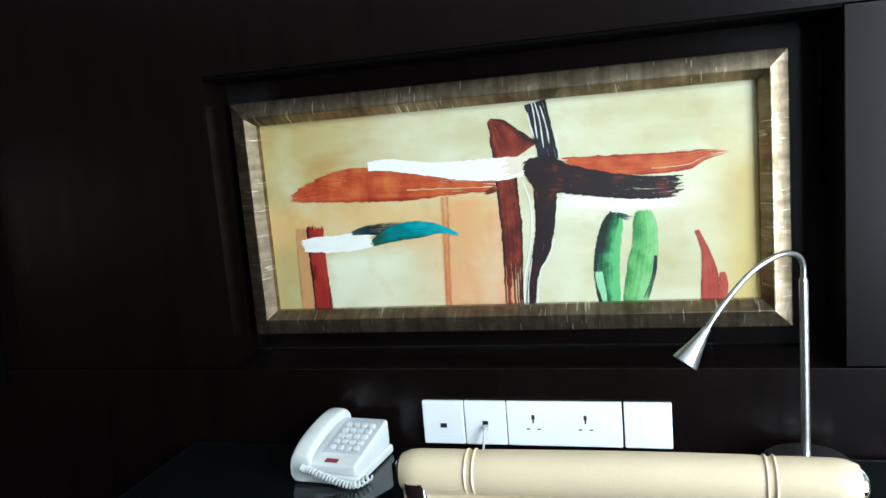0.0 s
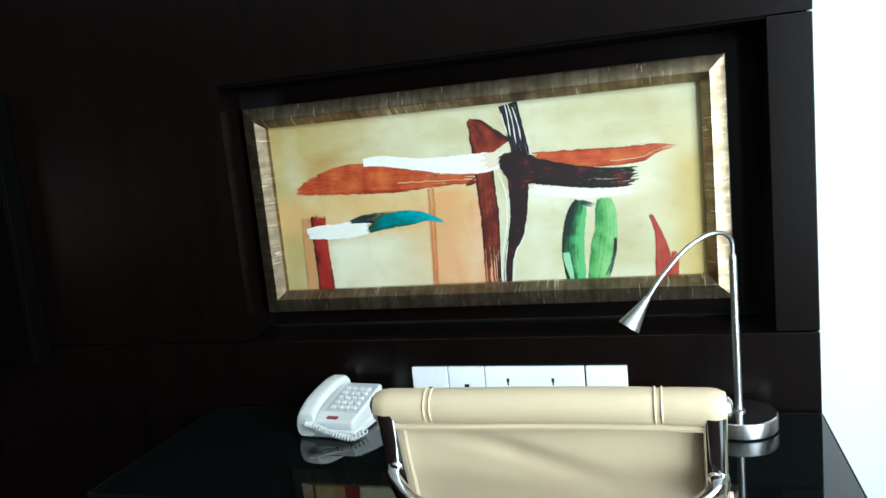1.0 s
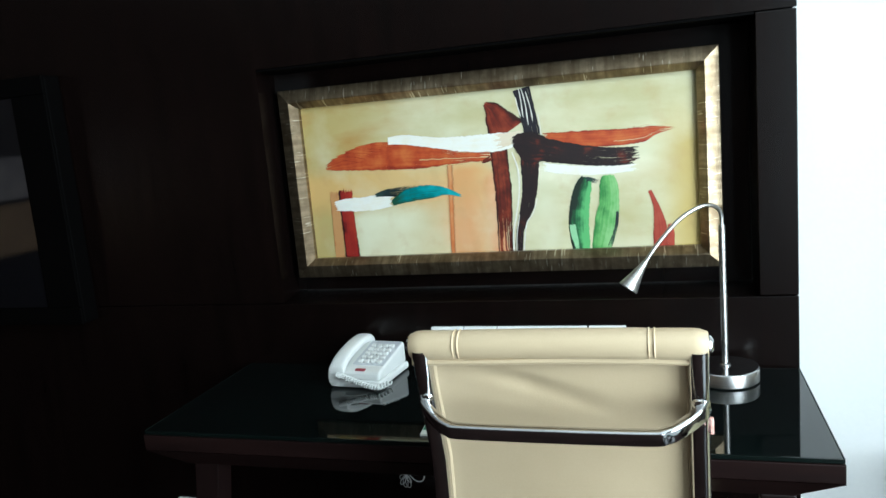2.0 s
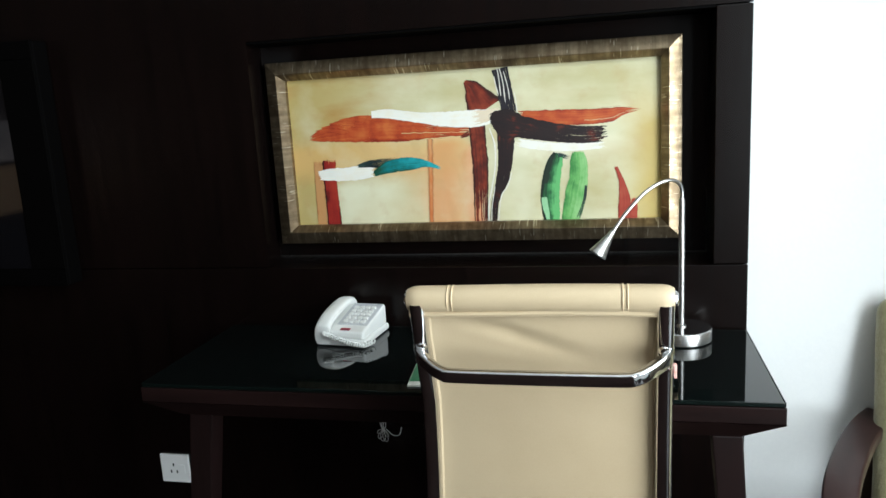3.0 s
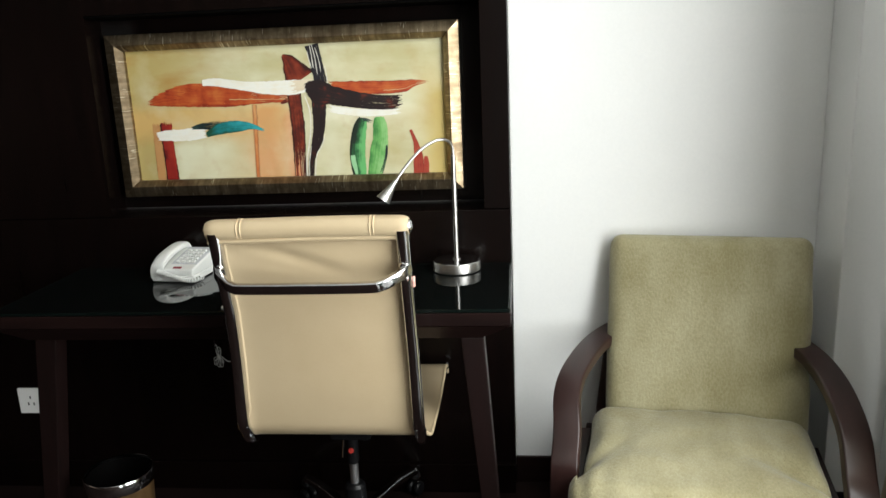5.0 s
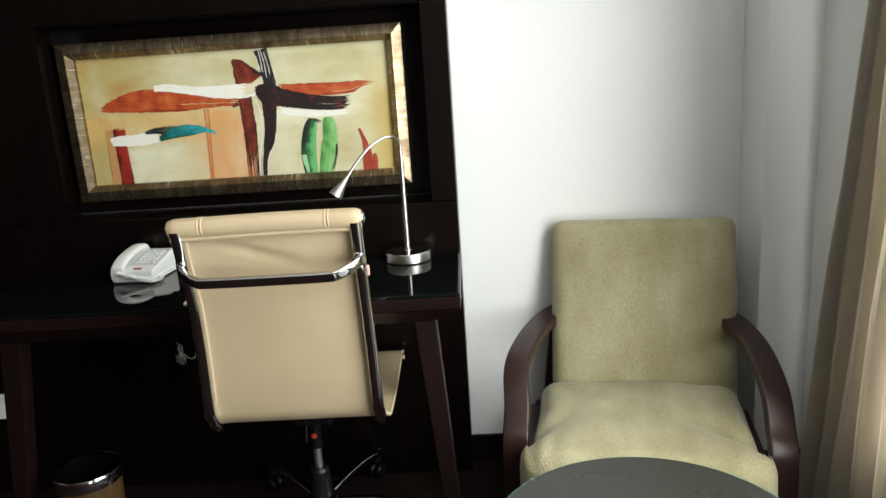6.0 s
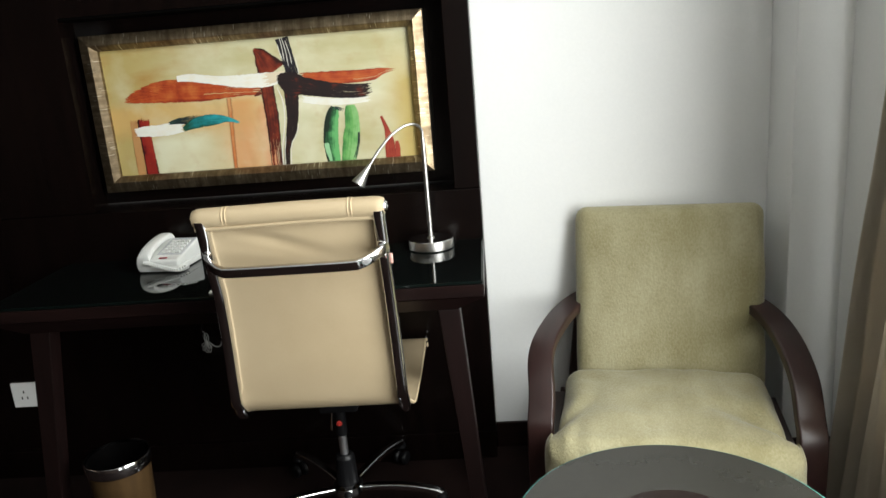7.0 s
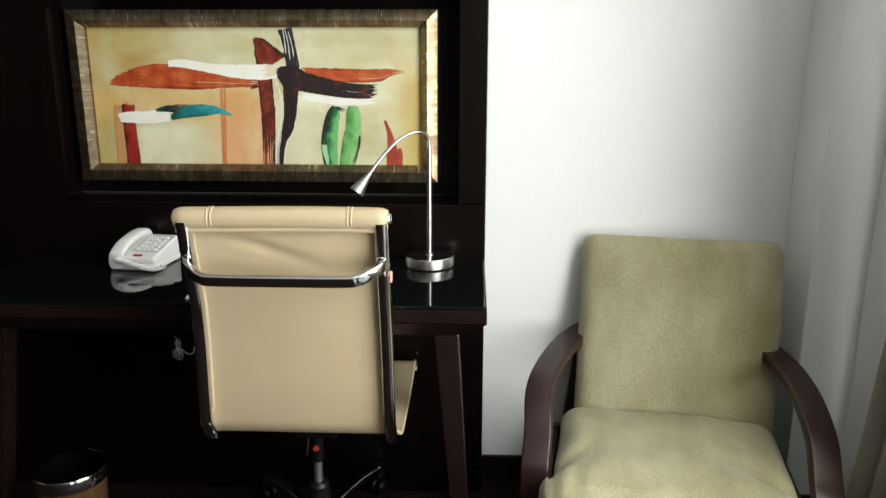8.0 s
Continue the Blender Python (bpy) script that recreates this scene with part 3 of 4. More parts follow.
P_TAN = paint("tan_paint", (0.42, 0.17, 0.055), (0.50, 0.26, 0.10), rim=0.1)
P_TEAL = paint("teal_paint", (0.008, 0.065, 0.035), (0.008, 0.17, 0.18), (0.03, 0.33, 0.36), lengthwise=0.55, rim=0.12)
P_INK = paint("blue_black_paint", (0.006, 0.010, 0.012), (0.010, 0.022, 0.022), (0.03, 0.07, 0.06), dry=0.22, dry_from=0.1)

stroke([(-0.644, 1.249), (-0.59, 1.261), (-0.52, 1.271), (-0.458, 1.27), (-0.373, 1.265), (-0.278, 1.259), (-0.164, 1.252)], [0.007, 0.039, 0.066, 0.069, 0.064, 0.04, 0.022], P_ORANGE, "orange red brush stroke", rag=0.035, seed=3, dry=0.1)
for x, z, seed in ((-0.606, 1.273, 71), (-0.590, 1.281, 72), (-0.566, 1.290, 73), (-0.536, 1.299, 74), (-0.508, 1.303, 75)):
    stroke([(x - 0.012, z - 0.001), (x + 0.02, z + 0.001), (x + 0.07, z - 0.006)], [0.002, 0.008, 0.016], P_ORANGE, "", rag=0.006, seed=seed)
stroke([(-0.498, 1.24), (-0.4, 1.24), (-0.302, 1.241), (-0.22, 1.243), (-0.156, 1.247)], [0.009, 0.015, 0.016, 0.02, 0.022], P_FRAY, "", rag=0.03, seed=47)
stroke([(-0.066, 1.289), (-0.01, 1.28), (0.053, 1.276), (0.114, 1.274), (0.168, 1.276), (0.202, 1.284), (0.244, 1.287)], [0.018, 0.033, 0.039, 0.039, 0.035, 0.02, 0.004], P_ORANGE, "orange red brush stroke", rag=0.022, seed=5, dry=0.12)
stroke([(-0.062, 1.297), (0.012, 1.295), (0.094, 1.293), (0.17, 1.293), (0.216, 1.3)], [0.008, 0.01, 0.01, 0.011, 0.003], P_FRAY, "", rag=0.03, seed=49)
stroke([(-0.296, 1.241), (-0.298, 1.178), (-0.302, 1.096), (-0.306, 1.0)], [0.022, 0.022, 0.02, 0.019], P_WASH, "faint orange wash line", rag=0.004, seed=51, tail=False)
stroke([(-0.072, 1.219), (-0.004, 1.206), (0.07, 1.2), (0.167, 1.203)], [0.021, 0.022, 0.021, 0.017], P_WHITE, "white brush stroke", rag=0.03, seed=7)
stroke([(-0.196, 1.381), (-0.177, 1.362), (-0.164, 1.338), (-0.152, 1.317), (-0.145, 1.305)], [0.009, 0.044, 0.069, 0.091, 0.106], P_HUMP, "dark red hump", rag=0.003, seed=9, tail=False)
stroke([(-0.103, 1.409), (-0.096, 1.372), (-0.089, 1.332), (-0.082, 1.29)], [0.044, 0.039, 0.04, 0.038], P_BLACK, "black brush stroke streaked with white", rag=0.004, seed=11)
for x0, top, low, turn, seed in ((-0.112, 1.41, 1.335, 1, 61), (-0.104, 1.41, 1.318, 2, 62), (-0.094, 1.40, 1.325, 3, 63), (-0.080, 1.345, 1.285, 4, 64), (-0.120, 1.39, 1.34, 5, 65)):
    stroke([(x0 + 0.16 * (1.41 - z) + 0.002 * math.sin(turn + 50 * z), z) for z in np.linspace(top, low, 5)], [0.001, 0.0026, 0.002, 0.0032, 0.001], P_LINE, "", rag=0.004, seed=seed)
stroke([(-0.168, 1.27), (-0.167, 1.228), (-0.164, 1.171), (-0.165, 1.114), (-0.167, 1.058), (-0.167, 1.0)], [0.044, 0.043, 0.043, 0.041, 0.038, 0.039], P_DARKRED, "dark red brush stroke", rag=0.004, seed=13, dry=0.5)
stroke([(-0.137, 1.261), (-0.124, 1.214), (-0.125, 1.158), (-0.136, 1.102), (-0.146, 1.056), (-0.148, 1.0)], [0.0024, 0.0042, 0.0036, 0.0042, 0.0042, 0.0042], P_LINE, "", rag=0.004, seed=53)
stroke([(-0.094, 1.283), (-0.094, 1.223), (-0.098, 1.168), (-0.107, 1.124), (-0.12, 1.09), (-0.13, 1.056), (-0.137, 1.0)], [0.049, 0.045, 0.038, 0.034, 0.025, 0.019, 0.02], P_BROWN, "black brown brush stroke", rag=0.006, seed=15, dry=0.3)
stroke([(-0.081, 1.144), (-0.094, 1.106), (-0.11, 1.084), (-0.118, 1.05), (-0.124, 1.0)], [0.0024, 0.0024, 0.0030, 0.0036, 0.0042], P_LINE, "", rag=0.004, seed=55)
stroke([(-0.127, 1.107), (-0.133, 1.079), (-0.138, 1.05), (-0.142, 1.0)], [0.0012, 0.0024, 0.0018, 0.0030], P_LINE, "", rag=0.004, seed=56)
stroke([(-0.456, 1.309), (-0.405, 1.308), (-0.322, 1.294), (-0.242, 1.286), (-0.162, 1.285), (-0.107, 1.293)], [0.018, 0.025, 0.028, 0.041, 0.044, 0.029], P_WHITE, "white brush stroke", rag=0.003, seed=17, tail=False)
stroke([(-0.182, 1.285), (-0.14, 1.291), (-0.102, 1.302)], [0.04, 0.03, 0.015], P_PEACH, "", rag=0.03, seed=18, tail=False)
stroke([(-0.138, 1.273), (-0.114, 1.275), (-0.085, 1.265), (-0.06, 1.259), (-0.016, 1.248), (0.049, 1.236), (0.11, 1.23), (0.163, 1.231)], [0.024, 0.058, 0.076, 0.06, 0.053, 0.047, 0.044, 0.038], P_BROWN, "black brown brush stroke", rag=0.016, seed=19)
stroke([(-0.216, 1.237), (-0.199, 1.243), (-0.18, 1.252)], [0.004, 0.011, 0.015], P_DARKRED, "", rag=0.012, seed=37)
stroke([(0.041, 1.187), (0.03, 1.161), (0.02, 1.119), (0.016, 1.085), (0.016, 1.051), (0.02, 1.0)], [0.024, 0.041, 0.047, 0.049, 0.048, 0.041], P_DGREEN, "dark green brush stroke", rag=0.008, seed=21)
stroke([(0.09, 1.19), (0.09, 1.164), (0.09, 1.126), (0.083, 1.088), (0.075, 1.048), (0.062, 1.0)], [0.025, 0.043, 0.047, 0.054, 0.053, 0.041], P_GREEN, "pale green brush stroke", rag=0.006, seed=23)
stroke([(0.034, 1.18), (0.045, 1.181), (0.058, 1.176), (0.072, 1.176)], [0.016, 0.01, 0.011, 0.008], P_INK, "", rag=0.012, seed=41)
stroke([(0.108, 1.105), (0.104, 1.07), (0.095, 1.04), (0.085, 1.014)], [0.006, 0.008, 0.008, 0.011], P_INK, "", rag=0.01, seed=43)
stroke([(0.0, 1.076), (0.002, 1.051), (0.007, 1.029), (0.011, 1.0)], [0.013, 0.016, 0.012, 0.006], P_MINT, "", rag=0.006, seed=57)
stroke([(0.182, 1.147), (0.19, 1.128), (0.198, 1.102), (0.203, 1.068), (0.203, 1.035), (0.203, 1.0)], [0.008, 0.01, 0.016, 0.028, 0.032, 0.034], P_RED, "red leaf shape", rag=0.003, seed=25, tail=False)
stroke([(0.226, 1.066), (0.227, 1.047), (0.225, 1.0)], [0.008, 0.016, 0.018], P_RED, "", rag=0.003, seed=26, tail=False)
stroke([(-0.617, 1.192), (-0.617, 1.134), (-0.618, 1.072), (-0.619, 1.0)], [0.024, 0.027, 0.028, 0.027], P_TAN, "tan brush stroke", rag=0.008, seed=27)
stroke([(-0.585, 1.195), (-0.586, 1.132), (-0.584, 1.07), (-0.582, 1.0)], [0.04, 0.039, 0.04, 0.043], P_POST, "deep red brush stroke", rag=0.012, seed=29, tail=False)
stroke([(-0.62, 1.15), (-0.585, 1.152), (-0.532, 1.152), (-0.482, 1.156), (-0.451, 1.158)], [0.025, 0.033, 0.038, 0.037, 0.027], P_WHITE, "white brush stroke", rag=0.01, seed=31)
stroke([(-0.508, 1.171), (-0.472, 1.177), (-0.429, 1.178), (-0.377, 1.184)], [0.006, 0.018, 0.025, 0.019], P_INK, "blue black brush stroke", rag=0.014, seed=33, dry=0.4)
stroke([(-0.462, 1.148), (-0.417, 1.166), (-0.38, 1.172), (-0.346, 1.174), (-0.31, 1.172), (-0.27, 1.158)], [0.012, 0.033, 0.036, 0.033, 0.017, 0.005], P_TEAL, "teal brush stroke", rag=0.008, seed=35)


# ---- the desk ----
def make_desk():
    d = thing("desk", "dark wooden writing desk with a black glass top and splayed legs", "desk", pose(0, 0, 0))
    x0, x1, y0, y1 = -0.852, 0.482, 0.912, 1.347
    part("glass_top", box(x0 + 0.004, x1 - 0.004, y0 + 0.004, y1, 0.752, 0.760, 0.0015), DESKGLASS, d, "black glass sheet with a greenish edge")
    for q in ((x0 + 0.004, x1 - 0.004, y1 + 0.0005, y1 + 0.003), (x0 + 0.001, x0 + 0.0035, y0 + 0.004, y1), (x1 - 0.0035, x1 - 0.001, y0 + 0.004, y1), (x0 + 0.004, x1 - 0.004, y0 + 0.001, y0 + 0.0035)):
        part("glass_edge", box(*q, 0.7525, 0.7604, 0.0008), RIM, d, "dull green polished glass edge")
    part("top", box(x0, x1, y0, y1, 0.718, 0.751, 0.002), WENGE_H, d)
    taper = box(x0, x1, y0, y1 - 0.002, 0.676, 0.717)
    for v in taper.verts:
        if v.co.z < 0.7:
            v.co.x += 0.075 if v.co.x < 0 else -0.075
            v.co.y += 0.035 if v.co.y < 1 else 0
    part("apron", taper, WENGE_H, d)
    for xt, xb in ((0.385, 0.435), (-0.735, -0.825)):
        leg = box(-0.026, 0.026, -0.026, 0.026, 0, 0.675, 0.003)
        for v in leg.verts:
            k = v.co.z / 0.675
            v.co = Vector((v.co.x * (0.75 + 0.35 * k) + xb + (xt - xb) * k, v.co.y + 0.975, v.co.z))
        part("leg", leg, DARKWOOD, d)
    return d


make_desk()


# ---- the swivel chair ----
def make_office_chair():
    c = thing("office_chair", "swivel chair with cream leather sling and chrome frame", "chair", pose(0.05, 1.08, 0))
    ox, oy = 0.05, 1.08
    raw = [(0.747, 1.000), (0.762, 0.93), (0.785, 0.84), (0.808, 0.74), (0.826, 0.64), (0.838, 0.55), (0.854, 0.476), (0.896, 0.445), (0.98, 0.439),
           (1.10, 0.437), (1.22, 0.446), (1.30, 0.452), (1.335, 0.440), (1.345, 0.415)]
    line = [(p.x - oy, p.y) for p in (Vector((a, b, 0)) for a, b in raw)]
    fine = [(p.x, p.y) for p in smooth_line([(a, b, 0) for a, b in line], 5)]

    def flare(bm):
        """The frame spreads towards the seat and leans a little to one side."""
        for v in bm.verts:
            v.co.x += min(1, max(0, 0.80 - v.co.z) / 0.32) * 0.011 * (v.co.x / 0.2 - 1)
        return bm

    hide = sheet([(p.x, p.y) for p in smooth_line([(a, b, 0) for a, b in line], 12)], -0.189, 0.193, 0.007, 44, -0.007, widen=0.034, turn=0.49)
    for v in hide.verts:
        if v.co.z > 0.6:
            # a slack fold that runs down from one end of the head roll, and a weaker one below it
            for z0, slope, depth in ((0.940, -0.30, 0.0075), (0.915, -0.16, 0.003)):
                k = max(0, 1 - abs(v.co.z - z0 - slope * (v.co.x + 0.05)) / 0.024)
                v.co.y += depth * k * k * (3 - 2 * k) * max(0, 1 - abs(v.co.x + 0.04) / 0.14)
            v.co.y -= 0.0015 * math.sin(v.co.z * 38 + v.co.x * 11) * max(0, v.co.z - 0.85) / 0.15
    flare(hide)
    part("sling", hide, LEATHER, c, "cream leather back and seat in one sling")
    for s in (-1, 1):
        edge = [(0.002 + s * (0.191 + (0.034 * min(1, max(0, 0.53 - b) / 0.08) if a > -0.26 else 0)), a - 0.001, b) for a, b in fine]
        part("piping", flare(tube(edge, 0.0045, 8)), LEATHER, c)
    # head roll with two seams and chrome ends
    roll = tube([(x, -0.335, 1.005) for x in np.linspace(-0.222, 0.222, 46)],
                [0.0226 - (0.005 if x in (0, 45) else 0.001 if x in (1, 44) else 0.0) - 0.0012 * math.exp(-((abs(x / 45 - 0.5) * 0.444 - 0.145) / 0.008) ** 2) for x in range(46)], 24)
    for v in roll.verts:
        v.co.z += 0.0018 * math.sin(v.co.x * 9 + 1)
        if v.co.z < 1.0:
            v.co.z -= 0.002
    part("head_roll", roll, LEATHER, c, "rolled cream leather headrest")
    for s in (-1, 1):
        for dx in (-0.004, 0.004):
            ring = [(s * 0.145 + dx, -0.335 + 0.0224 * math.cos(a), 1.005 + 0.0018 * math.sin((s * 0.145 + dx) * 9 + 1) + 0.0224 * math.sin(a)) for a in np.linspace(0, 2 * math.pi, 25)]
            part("seam", tube(ring, 0.0014, 6, up=(1, 0, 0)), SEAM, c)
        cap = lathe([(0, 0.007), (0.008, 0.006), (0.013, 0.003), (0.0145, 0.0), (0.0145, -0.010)], 20)
        part("end_cap", cap, CHROME, c, "chrome end cap", m=pose(s * 0.223, -0.335, 1.004, 0, s * 90, 0))
    part("flap", sheet([(-0.343, 1.002), (-0.346, 0.992), (-0.346, 0.981)], -0.219, 0.219, 0.004, 20), LEATHER, c)
    part("lower_hem", tube([(x, -0.345 + 0.002 * math.sin(14 * x), 0.980 + 0.0025 * math.sin(9 * x + 1)) for x in np.linspace(-0.218, 0.218, 30)], 0.005, 8), LEATHER, c)
    # the two chrome side rails behind the sling
    for s in (-1, 1):
        x = 0.002 + s * 0.206
        rail = [(x, a - 0.013 * (b > 0.5), b - 0.014 * (1 - min(1, max(0, b - 0.455) / 0.1))) for a, b in fine[:-6]]
        part("side_rail", flare(tube(rail, 0, flat=(0.028, 0.026, 0.0115), up=(0, 1, 0))), CHROME, c, "flat chrome side rail")
        brk = lathe([(0, 0.009), (0.006, 0.008), (0.009, 0.004), (0.009, -0.004)], 16)
        part("bracket", brk, CHROME, c, m=pose(x - s * 0.002, -0.338, 0.918, 90, 0, 0))
        part("bracket", lathe([(0, 0.010), (0.006, 0.009), (0.008, 0.0)], 12), CHROME, c, m=pose(x, -0.333, 0.885, 90, 0, 0))
    bar = smooth_line([(-0.212, -0.330, 0.912), (-0.203, -0.350, 0.905), (-0.176, -0.374, 0.893), (-0.158, -0.384, 0.887), (-0.135, -0.387, 0.8845), (0.0, -0.388, 0.884), (0.135, -0.387, 0.8845), (0.160, -0.384, 0.887),
                       (0.180, -0.374, 0.893), (0.207, -0.350, 0.905), (0.216, -0.330, 0.912)], 6)
    part("back_bar", tube(bar, 0, flat=(0.015, 0.025, 0.0042), up=(0, 0, 1)), CHROME, c, "bent chrome bar across the back")
    part("tag", box(0.222, 0.227, -0.325, -0.314, 0.865, 0.888, 0.001), PINK, c, "small pale red tag")
    part("front_tube", tube([(x, 0.262, 0.424) for x in (-0.224, 0.0, 0.228)], 0.010, 14), CHROME, c)
    for s in (-1, 1):
        part("end_cap", lathe([(0, 0.006), (0.008, 0.005), (0.012, 0.0), (0.012, -0.008)], 16), CHROME, c, "chrome end cap", m=pose(0.002 + s * 0.226, 0.256, 0.440, 0, s * 90, 0))
    # seat carrier, gas lift and star base
    for y in (-0.08, 0.12):
        part("cross_bar", tube([(x, y, 0.425) for x in (-0.21, 0.0, 0.21)], 0, flat=(0.03, 0.014, 0.004)), CHROME, c)
    part("mechanism", box(-0.055, 0.055, -0.10, 0.14, 0.375, 0.418, 0.01), BLACK, c)
    part("lever", tube([(0.03, 0.05, 0.39), (0.14, 0.03, 0.385), (0.19, 0.02, 0.375)], 0.005, 8), CHROME, c)
    part("lever", tube([(-0.03, -0.03, 0.385), (-0.036, -0.05, 0.30)], 0.003, 8), CHROME, c)
    part("lift_sleeve", lathe([(0.0, 0.375), (0.017, 0.375), (0.017, 0.262), (0.015, 0.258), (0, 0.258)], 24, cx=-0.02, cy=0.0), BLACK, c)
    part("lift_button", lathe([(0, 0.0), (0.008, 0.0), (0.008, 0.012), (0.005, 0.016), (0, 0.016)], 12), REDKNOB, c, "red button", m=pose(-0.02, -0.014, 0.300, 60, 0, 0))
    part("gas_lift", lathe([(0.0125, 0.262), (0.0125, 0.19)], 20, cx=-0.02), PISTON, c, "bright steel piston")
    part("lower_sleeve", lathe([(0.012, 0.196), (0.024, 0.194), (0.029, 0.185), (0.032, 0.095), (0.0, 0.095)], 24, cx=-0.02), BLACK, c)
    part("hub", lathe([(0.033, 0.10), (0.046, 0.095), (0.05, 0.075), (0.04, 0.062), (0, 0.06)], 24, cx=-0.02), CHROME, c)
    for k in range(5):
        a = radians(-9 + 72 * k)
        u = Vector((math.cos(a), math.sin(a), 0))
        o = Vector((-0.02, 0, 0))
        spoke = [o + u * r + Vector((0, 0, z)) for r, z in ((0.03, 0.082), (0.12, 0.092), (0.20, 0.093), (0.265, 0.085), (0.29, 0.076))]
        part("spoke", tube(smooth_line(spoke, 4), 0, flat=(0.026, 0.020, 0.006)), CHROME, c, "chrome spoke")
        foot = o + u * 0.29
        part("axle_cap", lathe([(0, 0.006), (0.007, 0.005), (0.0095, 0.001), (0.0095, -0.006)], 14), CHROME, c, m=Matrix.Translation(foot + Vector((0, 0, 0.084))))
        caster = part("caster", lathe([(0.006, 0.082), (0.014, 0.078), (0.018, 0.062), (0.006, 0.05)], 14, cx=foot.x, cy=foot.y), BLACK, c, "black twin-wheel caster")
        for s in (-1, 1):
            wheel = lathe([(0, -0.008), (0.018, -0.008), (0.0225, -0.004), (0.0225, 0.004), (0.018, 0.008), (0, 0.008)], 20)
            part("wheel", wheel, BLACK, caster, m=Matrix.Translation(foot + Vector((0, 0, 0.0235)) + Vector((-u.y, u.x, 0)) * 0.013 * s) @ pose(0, 0, 0, 90, 0, math.degrees(a)))
    return c


make_office_chair()


# ---- the armchair ----
def make_armchair():
    a = thing("armchair", "olive green upholstered armchair with curved dark wood arms", "armchair", pose(0.965, 1.03, 0, 0, 0, -10))
    seat = cushion(0.575, 0.47, 0.17, 0.055, 44, 0.012)
    for v in seat.verts:
        if v.co.z > 0:
            v.co.z += 0.004 * math.sin(v.co.x * 14 + 1) * math.sin(v.co.y * 9) + 0.004 * noise.noise(v.co * 18)
        v.co.x += 0.006 * noise.noise(v.co * 9)
        front = min(1, max(0, -0.10 - v.co.y) / 0.06)
        v.co.x *= 1 + 0.10 * front * front * (3 - 2 * front)
        # creases where the cushion is squeezed behind the arm fronts
        for sx, far, deep in ((1, 0.17, 0.036), (-1, 0.10, 0.018)):
            along = (0.30 - sx * v.co.x) / far
            if v.co.z > 0 and 0 < along < 1.2:
                off = (v.co.y + 0.125 - 0.11 * along) / (0.030 + 0.012 * along)
                v.co.z -= deep * math.exp(-off * off) * (1 - min(1, along / 1.2)) ** 0.7
        if v.co.z > 0 and v.co.y < -0.05:
            # puckers where the cover is pulled over the front edge
            v.co.z += 0.0050 * math.sin(v.co.x * 95 + 3 * noise.noise(v.co * 6)) * max(0, abs(v.co.x) - 0.12) / 0.2 * front
    part("seat_cushion", seat, OLIVE, a, "olive chenille seat cushion", m=pose(0, -0.045, 0.272, 2.5, 0, 0))
    back = cushion(0.548, 0.56, 0.080, 0.036, 36, 0.018)
    for v in back.verts:
        v.co += Vector((0, 0, 0.005 * noise.noise(v.co * 7)))
        # pulled in above the arm on the window side
        off = (v.co.y + 0.10 - 0.45 * (v.co.x - 0.22)) / 0.038
        if v.co.z > 0 and v.co.x > 0.08:
            v.co.z -= 0.026 * math.exp(-off * off) * min(1, (v.co.x - 0.08) / 0.12)
        v.co.x += 0.004 * noise.noise(v.co * 8 + Vector((4, 0, 0)))
    part("back_cushion", back, OLIVE, a, "olive chenille back cushion", m=pose(0.020, 0.266, 0.556, 76, 0, 0))
    for s in (-1, 1):
        x = s * 0.334
        arm = smooth_line([(s * 0.226, 0.320, 0.536), (s * 0.256, 0.262, 0.533), (s * 0.284, 0.185, 0.526), (s * 0.304, 0.105, 0.511), (s * 0.319, 0.025, 0.484), (s * 0.331, -0.058, 0.435), (x, -0.118, 0.363),
                           (x, -0.155, 0.32), (x, -0.160, 0.22), (x, -0.155, 0.10), (x, -0.15, 0.0)], 6)
        for p in arm:
            p.x += 0.009 * (s > 0)
            if s < 0:
                p.x -= 0.020 * math.exp(-((p.z - 0.485) / 0.05) ** 2)
        part("arm", tube(arm, 0, flat=(0.071, 0.030, 0.006), up=(0, 0, 1)), BENT, a, "curved dark bentwood arm and front leg")
        part("rear_leg", tube(smooth_line([(s * 0.236, 0.322, 0.54), (s * 0.262, 0.30, 0.30), (s * 0.29, 0.31, 0.0)], 5), 0, flat=(0.05, 0.032, 0.006), up=(0, 1, 0)), BENT, a)
        part("side_rail", box(x - 0.035 * (s > 0), x + 0.035 * (s < 0), -0.14, 0.26, 0.175, 0.235, 0.004), BENT, a)
    part("front_rail", box(-0.32, 0.32, -0.175, -0.150, 0.14, 0.19, 0.004), BENT, a)
    part("rear_rail", box(-0.32, 0.32, 0.30, 0.325, 0.16, 0.22, 0.004), BENT, a)
    part("seat_deck", box(-0.285, 0.285, -0.148, 0.298, 0.165, 0.187, 0.003), BLACK, a)
    return a


make_armchair()


# ---- the round table ----
tb = thing("side_table", "round grey glass side table on a dark pedestal", "table", pose(0.803, 0.238, 0))
part("glass_top", lathe([(0, 0.488), (0.286, 0.488), (0.2865, 0.4995), (0, 0.4995)], 96), TABLETOP, tb, "grey frosted glass disc", smooth=True)
part("glass_edge", lathe([(0.2868, 0.488), (0.290, 0.4895), (0.2905, 0.494), (0.290, 0.4985), (0.2868, 0.4998)], 96), EDGE, tb, "polished green glass edge")
part("top_plate", lathe([(0, 0.5), (0.118, 0.5), (0.12, 0.5008), (0.118, 0.5012), (0, 0.5012)], 64), WENGE_H, tb, "dark round plate")
